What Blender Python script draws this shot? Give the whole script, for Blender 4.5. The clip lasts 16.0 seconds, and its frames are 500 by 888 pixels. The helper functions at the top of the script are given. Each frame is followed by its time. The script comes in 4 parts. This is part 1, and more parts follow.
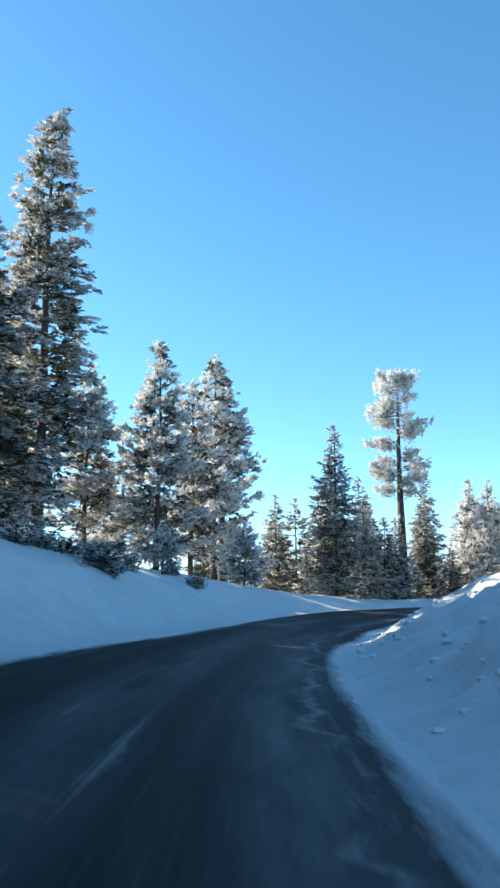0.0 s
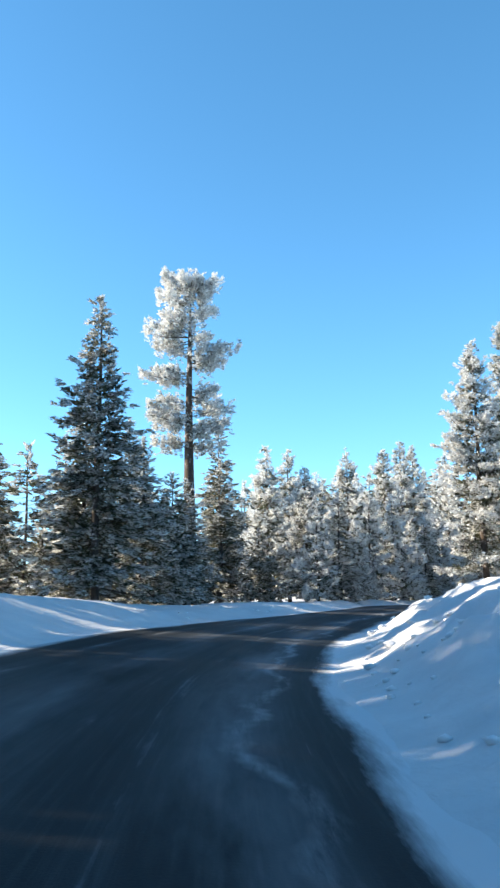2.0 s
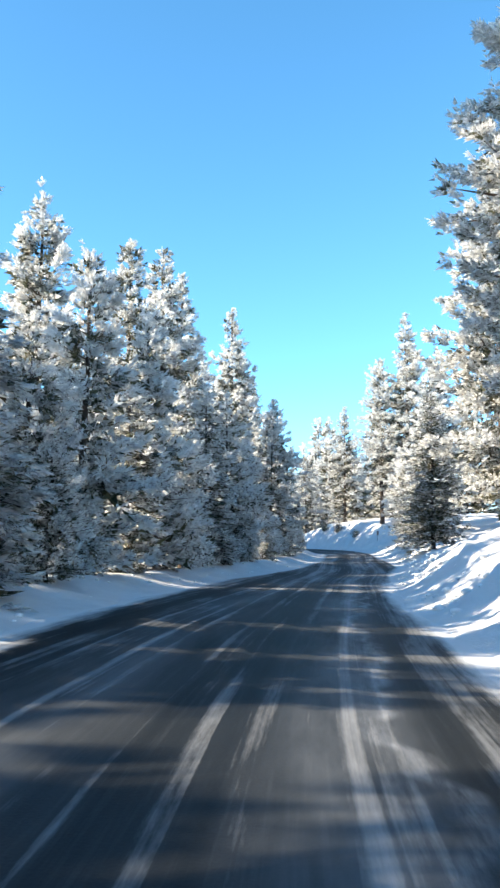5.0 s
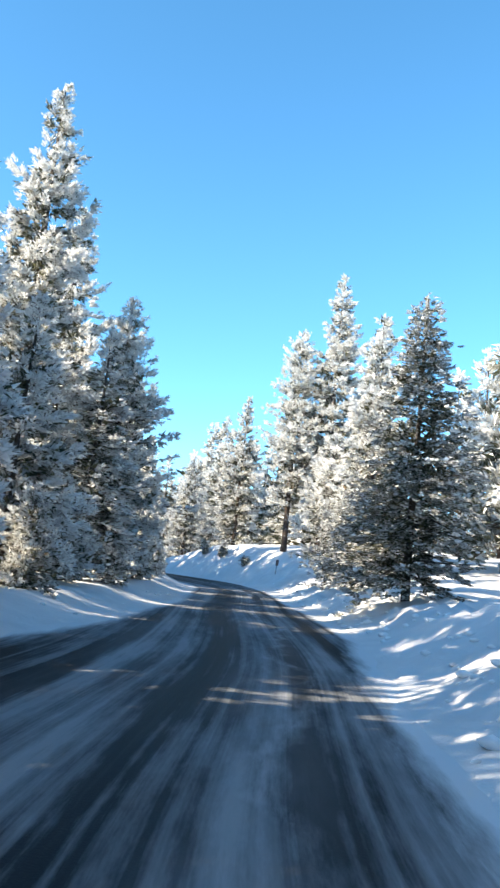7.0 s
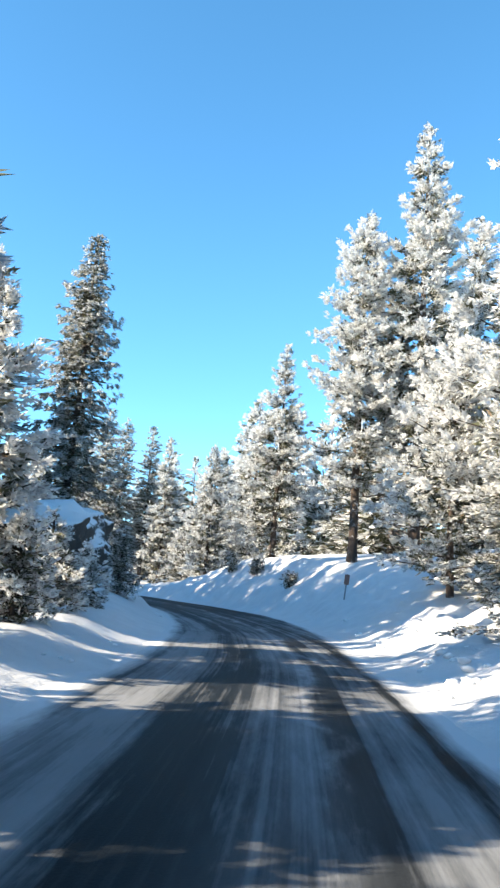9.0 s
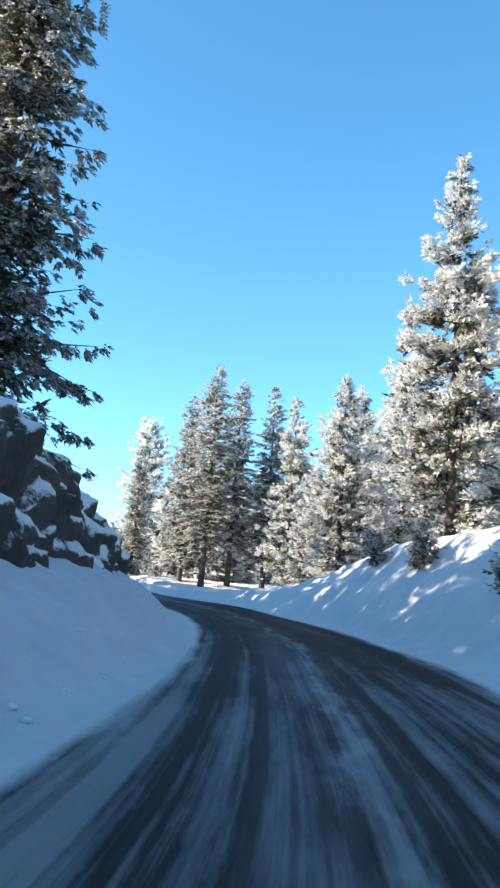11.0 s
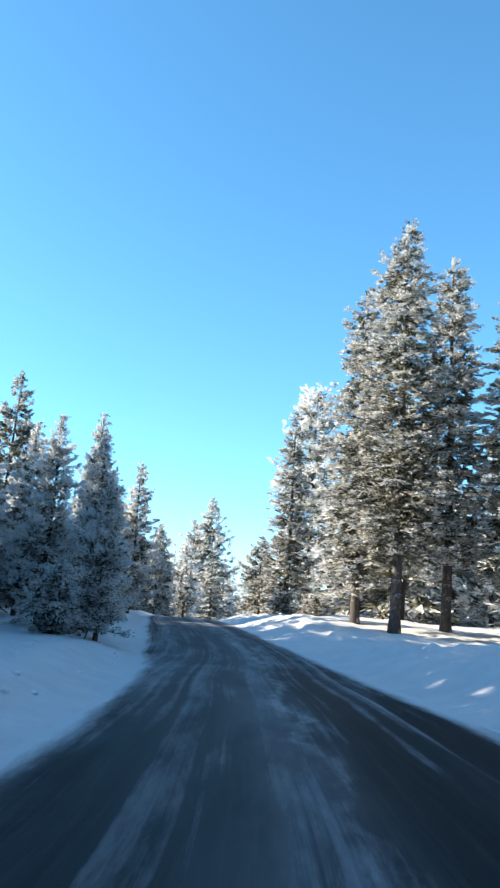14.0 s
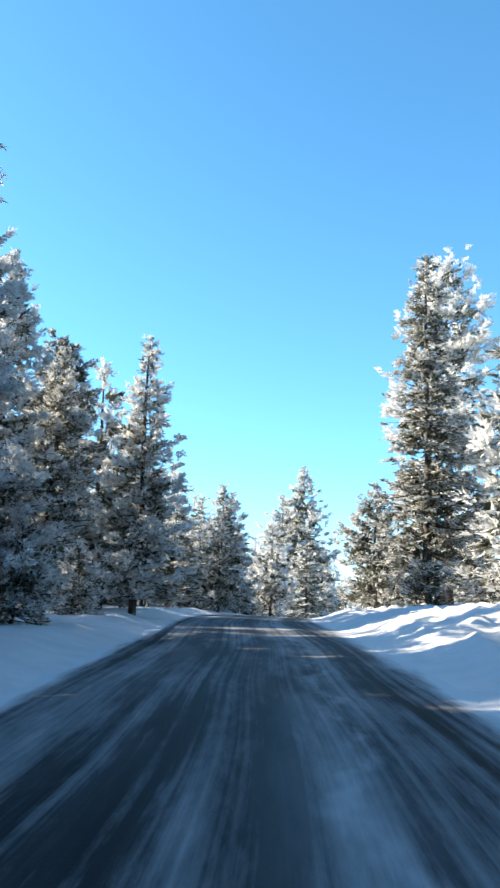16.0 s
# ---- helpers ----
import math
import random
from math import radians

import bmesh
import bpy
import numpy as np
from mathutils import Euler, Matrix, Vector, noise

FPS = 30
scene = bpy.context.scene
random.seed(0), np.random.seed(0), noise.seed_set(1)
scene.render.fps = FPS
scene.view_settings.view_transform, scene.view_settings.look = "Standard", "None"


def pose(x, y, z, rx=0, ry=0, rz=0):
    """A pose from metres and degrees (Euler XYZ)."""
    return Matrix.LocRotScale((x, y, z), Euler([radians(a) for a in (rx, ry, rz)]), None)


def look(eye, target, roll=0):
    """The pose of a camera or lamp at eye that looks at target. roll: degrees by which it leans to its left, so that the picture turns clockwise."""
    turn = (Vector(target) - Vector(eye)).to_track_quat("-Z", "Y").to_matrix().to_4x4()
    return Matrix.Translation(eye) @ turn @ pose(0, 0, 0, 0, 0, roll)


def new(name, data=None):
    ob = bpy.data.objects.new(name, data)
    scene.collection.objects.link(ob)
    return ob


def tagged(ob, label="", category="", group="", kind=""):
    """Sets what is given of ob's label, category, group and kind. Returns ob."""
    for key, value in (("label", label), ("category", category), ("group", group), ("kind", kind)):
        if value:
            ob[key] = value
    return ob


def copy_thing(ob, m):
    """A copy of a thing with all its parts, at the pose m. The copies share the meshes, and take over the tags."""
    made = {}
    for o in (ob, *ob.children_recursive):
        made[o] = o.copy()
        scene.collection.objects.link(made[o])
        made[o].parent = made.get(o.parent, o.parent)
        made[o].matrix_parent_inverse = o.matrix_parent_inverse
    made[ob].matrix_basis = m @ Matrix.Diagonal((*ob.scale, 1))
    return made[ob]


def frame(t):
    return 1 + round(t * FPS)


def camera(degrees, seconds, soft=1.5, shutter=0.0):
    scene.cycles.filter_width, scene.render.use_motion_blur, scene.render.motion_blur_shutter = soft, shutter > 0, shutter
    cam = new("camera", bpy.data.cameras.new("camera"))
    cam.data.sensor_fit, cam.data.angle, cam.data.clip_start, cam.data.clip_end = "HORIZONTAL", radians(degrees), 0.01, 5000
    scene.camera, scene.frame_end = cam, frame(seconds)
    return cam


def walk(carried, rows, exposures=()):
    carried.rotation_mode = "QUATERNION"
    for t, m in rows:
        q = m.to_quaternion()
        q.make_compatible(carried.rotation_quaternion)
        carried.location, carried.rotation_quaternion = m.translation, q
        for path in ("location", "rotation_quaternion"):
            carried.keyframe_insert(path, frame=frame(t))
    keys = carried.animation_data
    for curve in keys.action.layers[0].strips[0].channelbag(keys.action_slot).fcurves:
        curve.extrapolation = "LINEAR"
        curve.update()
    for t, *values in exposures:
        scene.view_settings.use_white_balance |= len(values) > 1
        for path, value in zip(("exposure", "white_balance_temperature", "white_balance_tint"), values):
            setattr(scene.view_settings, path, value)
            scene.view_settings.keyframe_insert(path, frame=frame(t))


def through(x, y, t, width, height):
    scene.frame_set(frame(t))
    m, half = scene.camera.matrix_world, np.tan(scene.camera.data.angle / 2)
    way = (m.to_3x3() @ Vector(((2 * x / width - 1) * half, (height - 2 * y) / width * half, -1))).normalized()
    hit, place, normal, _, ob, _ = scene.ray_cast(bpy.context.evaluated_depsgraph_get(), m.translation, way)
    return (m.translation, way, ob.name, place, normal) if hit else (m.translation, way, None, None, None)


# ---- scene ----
cam = camera(33.8, 16.0, soft=2.4, shutter=0.02)
PATH = [
    (0, (-0.091, 0.065, 1.364), (-0.083, 2.028, 1.746), -0.1),
    (0.5, (0.0, 7.878, 1.307), (0.068, 9.836, 1.707), -3.5),
    (1, (0.329, 15.225, 1.45), (0.449, 17.185, 1.83), -5.7),
    (1.4, (1.434, 22.149, 1.455), (1.609, 24.098, 1.869), -7.8),
    (1.5, (1.692, 23.819, 1.459), (2.072, 25.75, 1.818), -4.6),
    (2, (2.591, 31.184, 1.603), (3.192, 33.052, 1.991), -0.7),
    (2.5, (4.581, 38.546, 1.633), (5.328, 40.367, 1.99), 1.5),
    (3, (7.086, 45.702, 1.837), (7.899, 47.5, 2.165), -1.6),
    (3.5, (10.185, 52.718, 1.974), (11.114, 54.461, 2.292), -2.4),
    (4, (13.978, 59.492, 2.11), (15.009, 61.178, 2.419), -3.2),
    (4.5, (18.372, 66.219, 2.284), (19.497, 67.847, 2.573), 0.6),
    (5, (23.047, 72.544, 2.532), (24.233, 74.131, 2.801), 0.3),
    (5.2, (24.955, 74.848, 2.581), (26.181, 76.404, 2.854), 1.1),
    (7.3, (45.245, 95.912, 2.87), (46.608, 97.334, 3.219), 6.4),
    (7.5, (47.227, 97.903, 2.897), (48.566, 99.348, 3.247), 5.7),
    (8, (52.305, 102.995, 3.145), (53.605, 104.467, 3.524), 3.5),
    (8.2, (54.282, 105.021, 3.214), (55.597, 106.474, 3.615), 3.1),
    (10.3, (74.301, 126.293, 4.033), (75.466, 127.876, 4.406), 9.0),
    (10.5, (76.098, 128.421, 4.073), (77.197, 130.046, 4.463), 7.4),
    (11, (80.393, 133.864, 4.201), (81.375, 135.565, 4.576), 4.5),
    (11.5, (84.233, 139.393, 4.21), (85.098, 141.116, 4.741), -0.8),
    (12, (88.173, 145.39, 4.382), (88.987, 147.14, 4.906), -0.1),
    (12.5, (91.725, 151.476, 4.53), (92.481, 153.256, 5.04), 0.8),
    (13, (94.841, 157.722, 4.686), (95.546, 159.529, 5.174), 2.3),
    (13.5, (97.734, 164.155, 4.794), (98.384, 165.989, 5.253), 4.7),
    (14, (100.241, 170.602, 4.918), (100.773, 172.479, 5.359), 4.3),
    (14.5, (102.542, 177.496, 5.074), (102.981, 179.395, 5.52), 4.4),
    (15, (104.699, 184.68, 5.197), (105.089, 186.594, 5.629), 5.1),
    (15.5, (106.584, 191.984, 5.297), (106.909, 193.906, 5.748), 2.7),
    (16, (108.423, 199.734, 5.44), (108.735, 201.664, 5.858), 2.4),
]
walk(cam, [(t, look(eye, target, roll)) for t, eye, target, roll in PATH], [(0, 1.27), (2.5, 1.37), (4, 1.42), (5, 1.66), (8, 1.62), (11, 1.57), (13, 1.52), (14, 1.52), (16, 1.58)])

# ---- sky and sun: a clear winter morning, low sun ahead and to the left of the road's start ----
SUN_FROM, SUN_HEIGHT = -70.0, 23.5  # degrees clockwise from +y, and above the horizon
world = bpy.data.worlds.new("winter_sky")
scene.world = world
world.use_nodes = True
wn = world.node_tree
sky = wn.nodes.new("ShaderNodeTexSky")
sky.sky_type, sky.sun_disc = "NISHITA", False
sky.sun_elevation, sky.sun_rotation = radians(SUN_HEIGHT), radians(SUN_FROM)
sky.altitude, sky.air_density, sky.dust_density, sky.ozone_density = 2000, 1.0, 1.0, 4.0
deep = wn.nodes.new("ShaderNodeHueSaturation")  # the deep blue of dry mountain air
deep.inputs["Saturation"].default_value = 1.12
deep.inputs["Hue"].default_value = 0.485
wn.links.new(sky.outputs["Color"], deep.inputs["Color"])
wn.links.new(deep.outputs["Color"], wn.nodes["Background"].inputs["Color"])
wn.nodes["Background"].inputs["Strength"].default_value = 0.14
sun = new("sun", bpy.data.lights.new("sun", "SUN"))
sun.data.energy, sun.data.angle, sun.data.color = 5.2, radians(0.55), (1.0, 0.86, 0.66)
a, e = radians(SUN_FROM), radians(SUN_HEIGHT)
sun.matrix_world = look((math.sin(a) * math.cos(e) * 300, math.cos(a) * math.cos(e) * 300, math.sin(e) * 300), (0, 0, 0))


# ---- materials ----
class Nodes:
    """A small builder for node materials."""

    def __init__(self, name):
        self.mat = bpy.data.materials.new(name)
        self.mat.use_nodes = True
        self.tree = self.mat.node_tree
        self.shader = self.tree.nodes["Principled BSDF"]
        self.out = self.tree.nodes["Material Output"]

    def node(self, kind, **sockets):
        n = self.tree.nodes.new(kind)
        for key, value in sockets.items():
            self.put(n.inputs[key.replace("_", " ")], value)
        return n

    def put(self, socket, value):
        if isinstance(value, bpy.types.NodeSocket):
            self.tree.links.new(value, socket)
        else:
            socket.default_value = value

    def coords(self, which="Object", scale=(1, 1, 1)):
        c = self.tree.nodes.new("ShaderNodeTexCoord")
        m = self.node("ShaderNodeMapping", Vector=c.outputs[which])
        m.inputs["Scale"].default_value = scale
        return m.outputs["Vector"]

    def noise(self, vector, scale, detail=4.0, rough=0.55):
        return self.node("ShaderNodeTexNoise", Vector=vector, Scale=scale, Detail=detail, Roughness=rough).outputs["Fac"]

    def ramp(self, fac, *stops):
        r = self.node("ShaderNodeValToRGB", Fac=fac)
        while len(r.color_ramp.elements) < len(stops):
            r.color_ramp.elements.new(0.5)
        for el, (p, c) in zip(r.color_ramp.elements, stops):
            el.position, el.color = p, (*c, 1) if isinstance(c, tuple) else (c, c, c, 1)
        return r.outputs["Color"]

    def mix(self, fac, a, b, blend="MIX"):
        n = self.tree.nodes.new("ShaderNodeMix")
        n.data_type, n.blend_type = "RGBA", blend
        for key, value in ((0, fac), (6, a), (7, b)):
            self.put(n.inputs[key], (*value, 1) if isinstance(value, tuple) else value)
        return n.outputs[2]

    def math(self, op, a, b=0.0):
        n = self.tree.nodes.new("ShaderNodeMath")
        n.operation = op
        self.put(n.inputs[0], a)
        self.put(n.inputs[1], b)
        return n.outputs[0]

    def bump(self, height, strength, distance):
        b = self.node("ShaderNodeBump", Height=height, Strength=strength, Distance=distance)
        self.put(self.shader.inputs["Normal"], b.outputs["Normal"])

    def surface(self, color=None, rough=None, **more):
        if color is not None:
            self.put(self.shader.inputs["Base Color"], (*color, 1) if isinstance(color, tuple) else color)
        if rough is not None:
            self.put(self.shader.inputs["Roughness"], rough)
        for key, value in more.items():
            self.put(self.shader.inputs[key.replace("_", " ")], value)
        return self.mat


def snow_material():
    n = Nodes("snow")
    v = n.coords()
    fine, lumps, wide = n.noise(v, 9.0, 6), n.noise(v, 1.3, 5), n.noise(v, 0.12, 3)
    c = n.mix(n.ramp(lumps, (0.3, 0.0), (0.75, 1.0)), (0.55, 0.56, 0.57), (0.65, 0.65, 0.65))
    c = n.mix(n.math("MULTIPLY", n.ramp(wide, (0.5, 0.0), (0.75, 1.0)), 0.25), c, (0.70, 0.70, 0.69))
    speck = n.ramp(n.noise(v, 5.0, 8, 0.75), (0.66, 0.0), (0.74, 1.0))
    c = n.mix(n.math("MULTIPLY", speck, 0.18), c, (0.34, 0.31, 0.27))
    n.bump(n.math("ADD", n.math("MULTIPLY", fine, 0.25), lumps), 0.7, 0.10)
    return n.surface(c, 0.75, Specular_IOR_Level=0.25)


def clump_snow_material():
    n = Nodes("branch_snow")
    v = n.coords()
    c = n.mix(n.noise(v, 3.0), (0.74, 0.75, 0.76), (0.88, 0.88, 0.87))
    n.bump(n.noise(v, 14.0, 5), 0.6, 0.03)
    return n.surface(c, 0.8, Specular_IOR_Level=0.2)


def road_material():
    """Wet, dark asphalt under a film of driven snow, in streaks along the lanes (uv: metres across and along)."""
    n = Nodes("wet_asphalt_with_snow_film")
    uv = n.tree.nodes.new("ShaderNodeTexCoord").outputs["UV"]

    def scaled(x, y):
        m = n.node("ShaderNodeMapping", Vector=uv)
        m.inputs["Scale"].default_value = (x, y, 1)
        return m.outputs["Vector"]

    split = n.node("ShaderNodeSeparateXYZ", Vector=uv)
    sway = n.noise(scaled(0.0, 0.035), 1.0, 2, 0.5)
    across = n.math("ADD", split.outputs["X"], n.math("MULTIPLY", n.math("SUBTRACT", sway, 0.5), 1.3))

    def lanes(x, y):
        """Coordinates that follow the wheels' swaying line."""
        c = n.node("ShaderNodeCombineXYZ", X=n.math("MULTIPLY", across, x), Y=n.math("MULTIPLY", split.outputs["Y"], y))
        return c.outputs["Vector"]

    def centred(fac, gain):
        return n.math("MULTIPLY", n.math("SUBTRACT", fac, 0.5), gain)

    bands = n.noise(lanes(1.7, 0.012), 1.0, 2, 0.5)
    lines = n.noise(lanes(7.0, 0.02), 1.0, 3, 0.6)
    broken = n.noise(lanes(1.8, 0.22), 1.0, 7, 0.7)
    patch = n.noise(scaled(0.45, 0.06), 1.0, 4, 0.55)
    grain = n.noise(scaled(40, 40), 1.0, 3)
    cover = n.node("ShaderNodeAttribute")
    cover.attribute_name = "snow_film"
    m = n.math("ADD", centred(bands, 1.0), centred(lines, 0.8))
    m = n.math("ADD", m, centred(broken, 0.85))
    m = n.math("ADD", m, centred(patch, 0.5))
    ridge = n.ramp(n.math("ABSOLUTE", n.math("SUBTRACT", across, 0.4)), (0.0, 1.0), (0.3, 0.0))  # snow left between the wheels
    m = n.math("ADD", m, n.math("MULTIPLY", ridge, 0.16))
    m = n.math("ADD", n.math("ADD", m, 0.5), cover.outputs["Fac"])
    film = n.ramp(m, (0.42, 0.0), (0.54, 0.5), (0.74, 1.0))
    asphalt = n.mix(grain, (0.008, 0.0105, 0.0125), (0.019, 0.022, 0.024))
    dust = n.ramp(n.math("ADD", n.math("MULTIPLY", bands, 0.6), n.math("MULTIPLY", patch, 0.4)), (0.42, 0.0), (0.58, 1.0))  # a thin dusting in soft bands
    asphalt = n.mix(n.math("MULTIPLY", dust, n.math("MULTIPLY", broken, 0.08)), asphalt, (0.45, 0.46, 0.48))
    # broad soft bands of blown snow in the middle, and a wandering line of it
    middle = n.ramp(n.math("ABSOLUTE", n.math("SUBTRACT", across, 0.25)), (0.1, 1.0), (0.75, 0.0))
    off = n.ramp(n.math("ABSOLUTE", n.math("ADD", across, 2.0)), (0.1, 0.7), (0.9, 0.0))
    smoke = n.ramp(n.noise(scaled(0.9, 0.16), 1.0, 5, 0.6), (0.36, 0.0), (0.62, 1.0))
    asphalt = n.mix(n.math("MULTIPLY", n.math("MAXIMUM", middle, off), n.math("MULTIPLY", smoke, 0.21)), asphalt, (0.48, 0.5, 0.53))
    wander = n.math("MULTIPLY", n.math("SUBTRACT", n.noise(scaled(0.0, 0.21), 1.0, 4, 0.62), 0.5), 2.4)
    thread = n.math("ABSOLUTE", n.math("SUBTRACT", n.math("SUBTRACT", across, 0.6), wander))
    thread = n.math("MULTIPLY", n.ramp(thread, (0.02, 1.0), (0.16, 0.0)), n.ramp(broken, (0.4, 0.0), (0.58, 1.0)))
    asphalt = n.mix(n.math("MULTIPLY", thread, 0.32), asphalt, (0.5, 0.51, 0.53))
    scratch = n.ramp(n.noise(lanes(15.0, 0.4), 1.0, 4, 0.65), (0.5, 0.0), (0.7, 1.0))
    asphalt = n.mix(n.math("MULTIPLY", scratch, 0.03), asphalt, (0.45, 0.46, 0.48))
    c = n.mix(n.math("MULTIPLY", film, n.math("ADD", 0.24, n.math("MULTIPLY", broken, 0.34))), asphalt, (0.50, 0.51, 0.52))
    verge = n.node("ShaderNodeAttribute")
    verge.attribute_name = "verge_snow"
    brink = n.math("ADD", n.math("MULTIPLY", verge.outputs["Fac"], 1.25), n.math("MULTIPLY", n.math("SUBTRACT", n.noise(lanes(2.2, 0.3), 1.0, 6, 0.68), 0.5), 1.3))
    brink = n.ramp(brink, (0.3, 0.0), (0.95, 1.0))
    c = n.mix(brink, c, (0.62, 0.63, 0.64))
    film = n.math("MAXIMUM", film, brink)
    rough = n.ramp(film, (0.0, 0.55), (0.6, 0.85))
    n.bump(n.math("ADD", n.math("MULTIPLY", grain, 0.5), film), 0.35, 0.01)
    return n.surface(c, rough, Specular_IOR_Level=0.03)


def foliage_material(name, dark, light, through, spread=(0.15, 0.85)):
    n = Nodes(name)
    g = n.tree.nodes.new("ShaderNodeNewGeometry")
    o = n.tree.nodes.new("ShaderNodeObjectInfo")
    f = n.math("ADD", n.math("MULTIPLY", g.outputs["Random Per Island"], 0.8), n.math("MULTIPLY", o.outputs["Random"], 0.2))
    c = n.mix(n.ramp(f, (spread[0], 0.0), (spread[1], 1.0)), dark, light)
    n.surface(c, 0.7, Specular_IOR_Level=0.2)
    t = n.node("ShaderNodeBsdfTranslucent", Color=c)
    mix = n.node("ShaderNodeMixShader", Fac=through)
    n.tree.links.new(n.shader.outputs[0], mix.inputs[1])
    n.tree.links.new(t.outputs[0], mix.inputs[2])
    n.tree.links.new(mix.outputs[0], n.out.inputs["Surface"])
    return n.mat


def spray_material():
    """Tufts of needles with rime on their upper sides; the point attribute rime says how much, and holds the treetops'
    painted light.
    """
    n = Nodes("rimed_needle_sprays")
    v = n.coords()
    g = n.tree.nodes.new("ShaderNodeNewGeometry")
    up = n.node("ShaderNodeSeparateXYZ", Vector=g.outputs["Normal"]).outputs["Z"]
    rime = n.node("ShaderNodeAttribute")
    rime.attribute_name = "rime"
    grain, coarse = n.noise(v, 26.0, 3, 0.7), n.noise(v, 7.0, 3, 0.6)
    f = n.math("ADD", rime.outputs["Fac"], n.math("MULTIPLY", up, 0.26))
    f = n.math("ADD", f, n.math("MULTIPLY", n.math("SUBTRACT", grain, 0.5), 0.8))
    f = n.math("ADD", f, n.math("MULTIPLY", n.math("SUBTRACT", coarse, 0.5), 0.5))
    green = n.mix(g.outputs["Random Per Island"], (0.028, 0.039, 0.027), (0.12, 0.12, 0.07))
    white = n.mix(coarse, (0.74, 0.74, 0.72), (0.92, 0.92, 0.91))
    c = n.mix(n.ramp(f, (0.12, 0.0), (0.72, 1.0)), green, white)
    n.bump(grain, 0.9, 0.05)
    n.surface(c, 0.75, Specular_IOR_Level=0.15)
    t = n.node("ShaderNodeBsdfTranslucent", Color=c)
    mix = n.node("ShaderNodeMixShader", Fac=0.36)
    n.tree.links.new(n.shader.outputs[0], mix.inputs[1])
    n.tree.links.new(t.outputs[0], mix.inputs[2])
    n.tree.links.new(mix.outputs[0], n.out.inputs["Surface"])
    return n.mat


def bark_material(name, dark, light):
    n = Nodes(name)
    v = n.coords(scale=(6, 6, 1.2))
    f = n.noise(v, 2.5, 6, 0.65)
    c = n.mix(n.ramp(f, (0.35, 0.0), (0.65, 1.0)), dark, light)
    frost = n.ramp(n.noise(n.coords(), 1.7, 5, 0.7), (0.56, 0.0), (0.66, 1.0))
    c = n.mix(n.math("MULTIPLY", frost, 0.55), c, (0.72, 0.73, 0.75))
    n.bump(f, 0.9, 0.04)
    return n.surface(c, 0.9)


def rock_material():
    n = Nodes("dark_rock")
    v = n.coords()
    f, fine = n.noise(v, 0.8, 6, 0.65), n.noise(v, 5.0, 8, 0.7)
    c = n.mix(n.ramp(f, (0.35, 0.0), (0.65, 1.0)), (0.03, 0.024, 0.02), (0.095, 0.072, 0.056))
    c = n.mix(n.math("MULTIPLY", fine, 0.5), c, (0.07, 0.06, 0.055))
    up = n.node("ShaderNodeSeparateXYZ", Vector=n.tree.nodes.new("ShaderNodeNewGeometry").outputs["Normal"]).outputs["Z"]
    lie = n.ramp(n.math("ADD", n.math("MULTIPLY", up, 0.7), n.math("MULTIPLY", n.noise(v, 3.2, 7, 0.75), 0.8)), (0.68, 0.0), (0.8, 1.0))
    c = n.mix(lie, c, (0.82, 0.82, 0.82))
    n.bump(n.math("ADD", f, n.math("MULTIPLY", fine, 0.5)), 1.0, 0.12)
    return n.surface(c, 0.85)


def metal_material(name, color):
    n = Nodes(name)
    f = n.noise(n.coords(), 12.0, 5)
    return n.surface(n.mix(f, tuple(v * 0.7 for v in color), color), 0.55, Metallic=0.3)


SNOW, CLUMP = snow_material(), clump_snow_material()
ROAD, ROCK = road_material(), rock_material()
FROST = foliage_material("frosted_needles", (0.52, 0.52, 0.49), (0.92, 0.92, 0.91), 0.38)
SPRAY = spray_material()
NEEDLE = foliage_material("green_needles", (0.04, 0.048, 0.028), (0.2, 0.195, 0.115), 0.28)
RUST = foliage_material("brown_needles", (0.08, 0.055, 0.035), (0.26, 0.19, 0.12), 0.2)
BARK = bark_material("pine_bark", (0.03, 0.022, 0.018), (0.09, 0.062, 0.045))
DARK_BARK = bark_material("fir_bark", (0.03, 0.026, 0.024), (0.10, 0.08, 0.07))
STEEL, PLATE = metal_material("weathered_steel", (0.30, 0.31, 0.32)), metal_material("dull_marker_plate", (0.24, 0.15, 0.13))

# ---- the road's line (the driven lane) and what lies beside it, by the distance along it ----
LINE = [(-0.1, -45, -0.35), (-0.1, -15, -0.1), (-0.1, 0.06, 0.0), (0.33, 15.2, 0.06), (2.6, 31.2, 0.25), (7.07, 45.7, 0.49), (14.0, 59.5, 0.78),
        (23.05, 72.5, 1.17), (34.3, 84.9, 1.4), (45.2, 95.9, 1.55), (54.3, 105.0, 1.86), (64.3, 115.4, 2.25), (74.3, 126.3, 2.66), (84.2, 139.4, 2.9), (91.7, 151.5, 3.18),
        (97.7, 164.2, 3.45), (102.5, 177.5, 3.73), (106.6, 192, 3.95), (108.6, 200.5, 4.1), (112.3, 219.4, 4.85), (115.8, 239.1, 5.5), (121.0, 259.5, 5.75), (130, 282, 5.4),
        (144, 309, 4.9), (166, 345, 4.6), (215, 425, 4.4)]


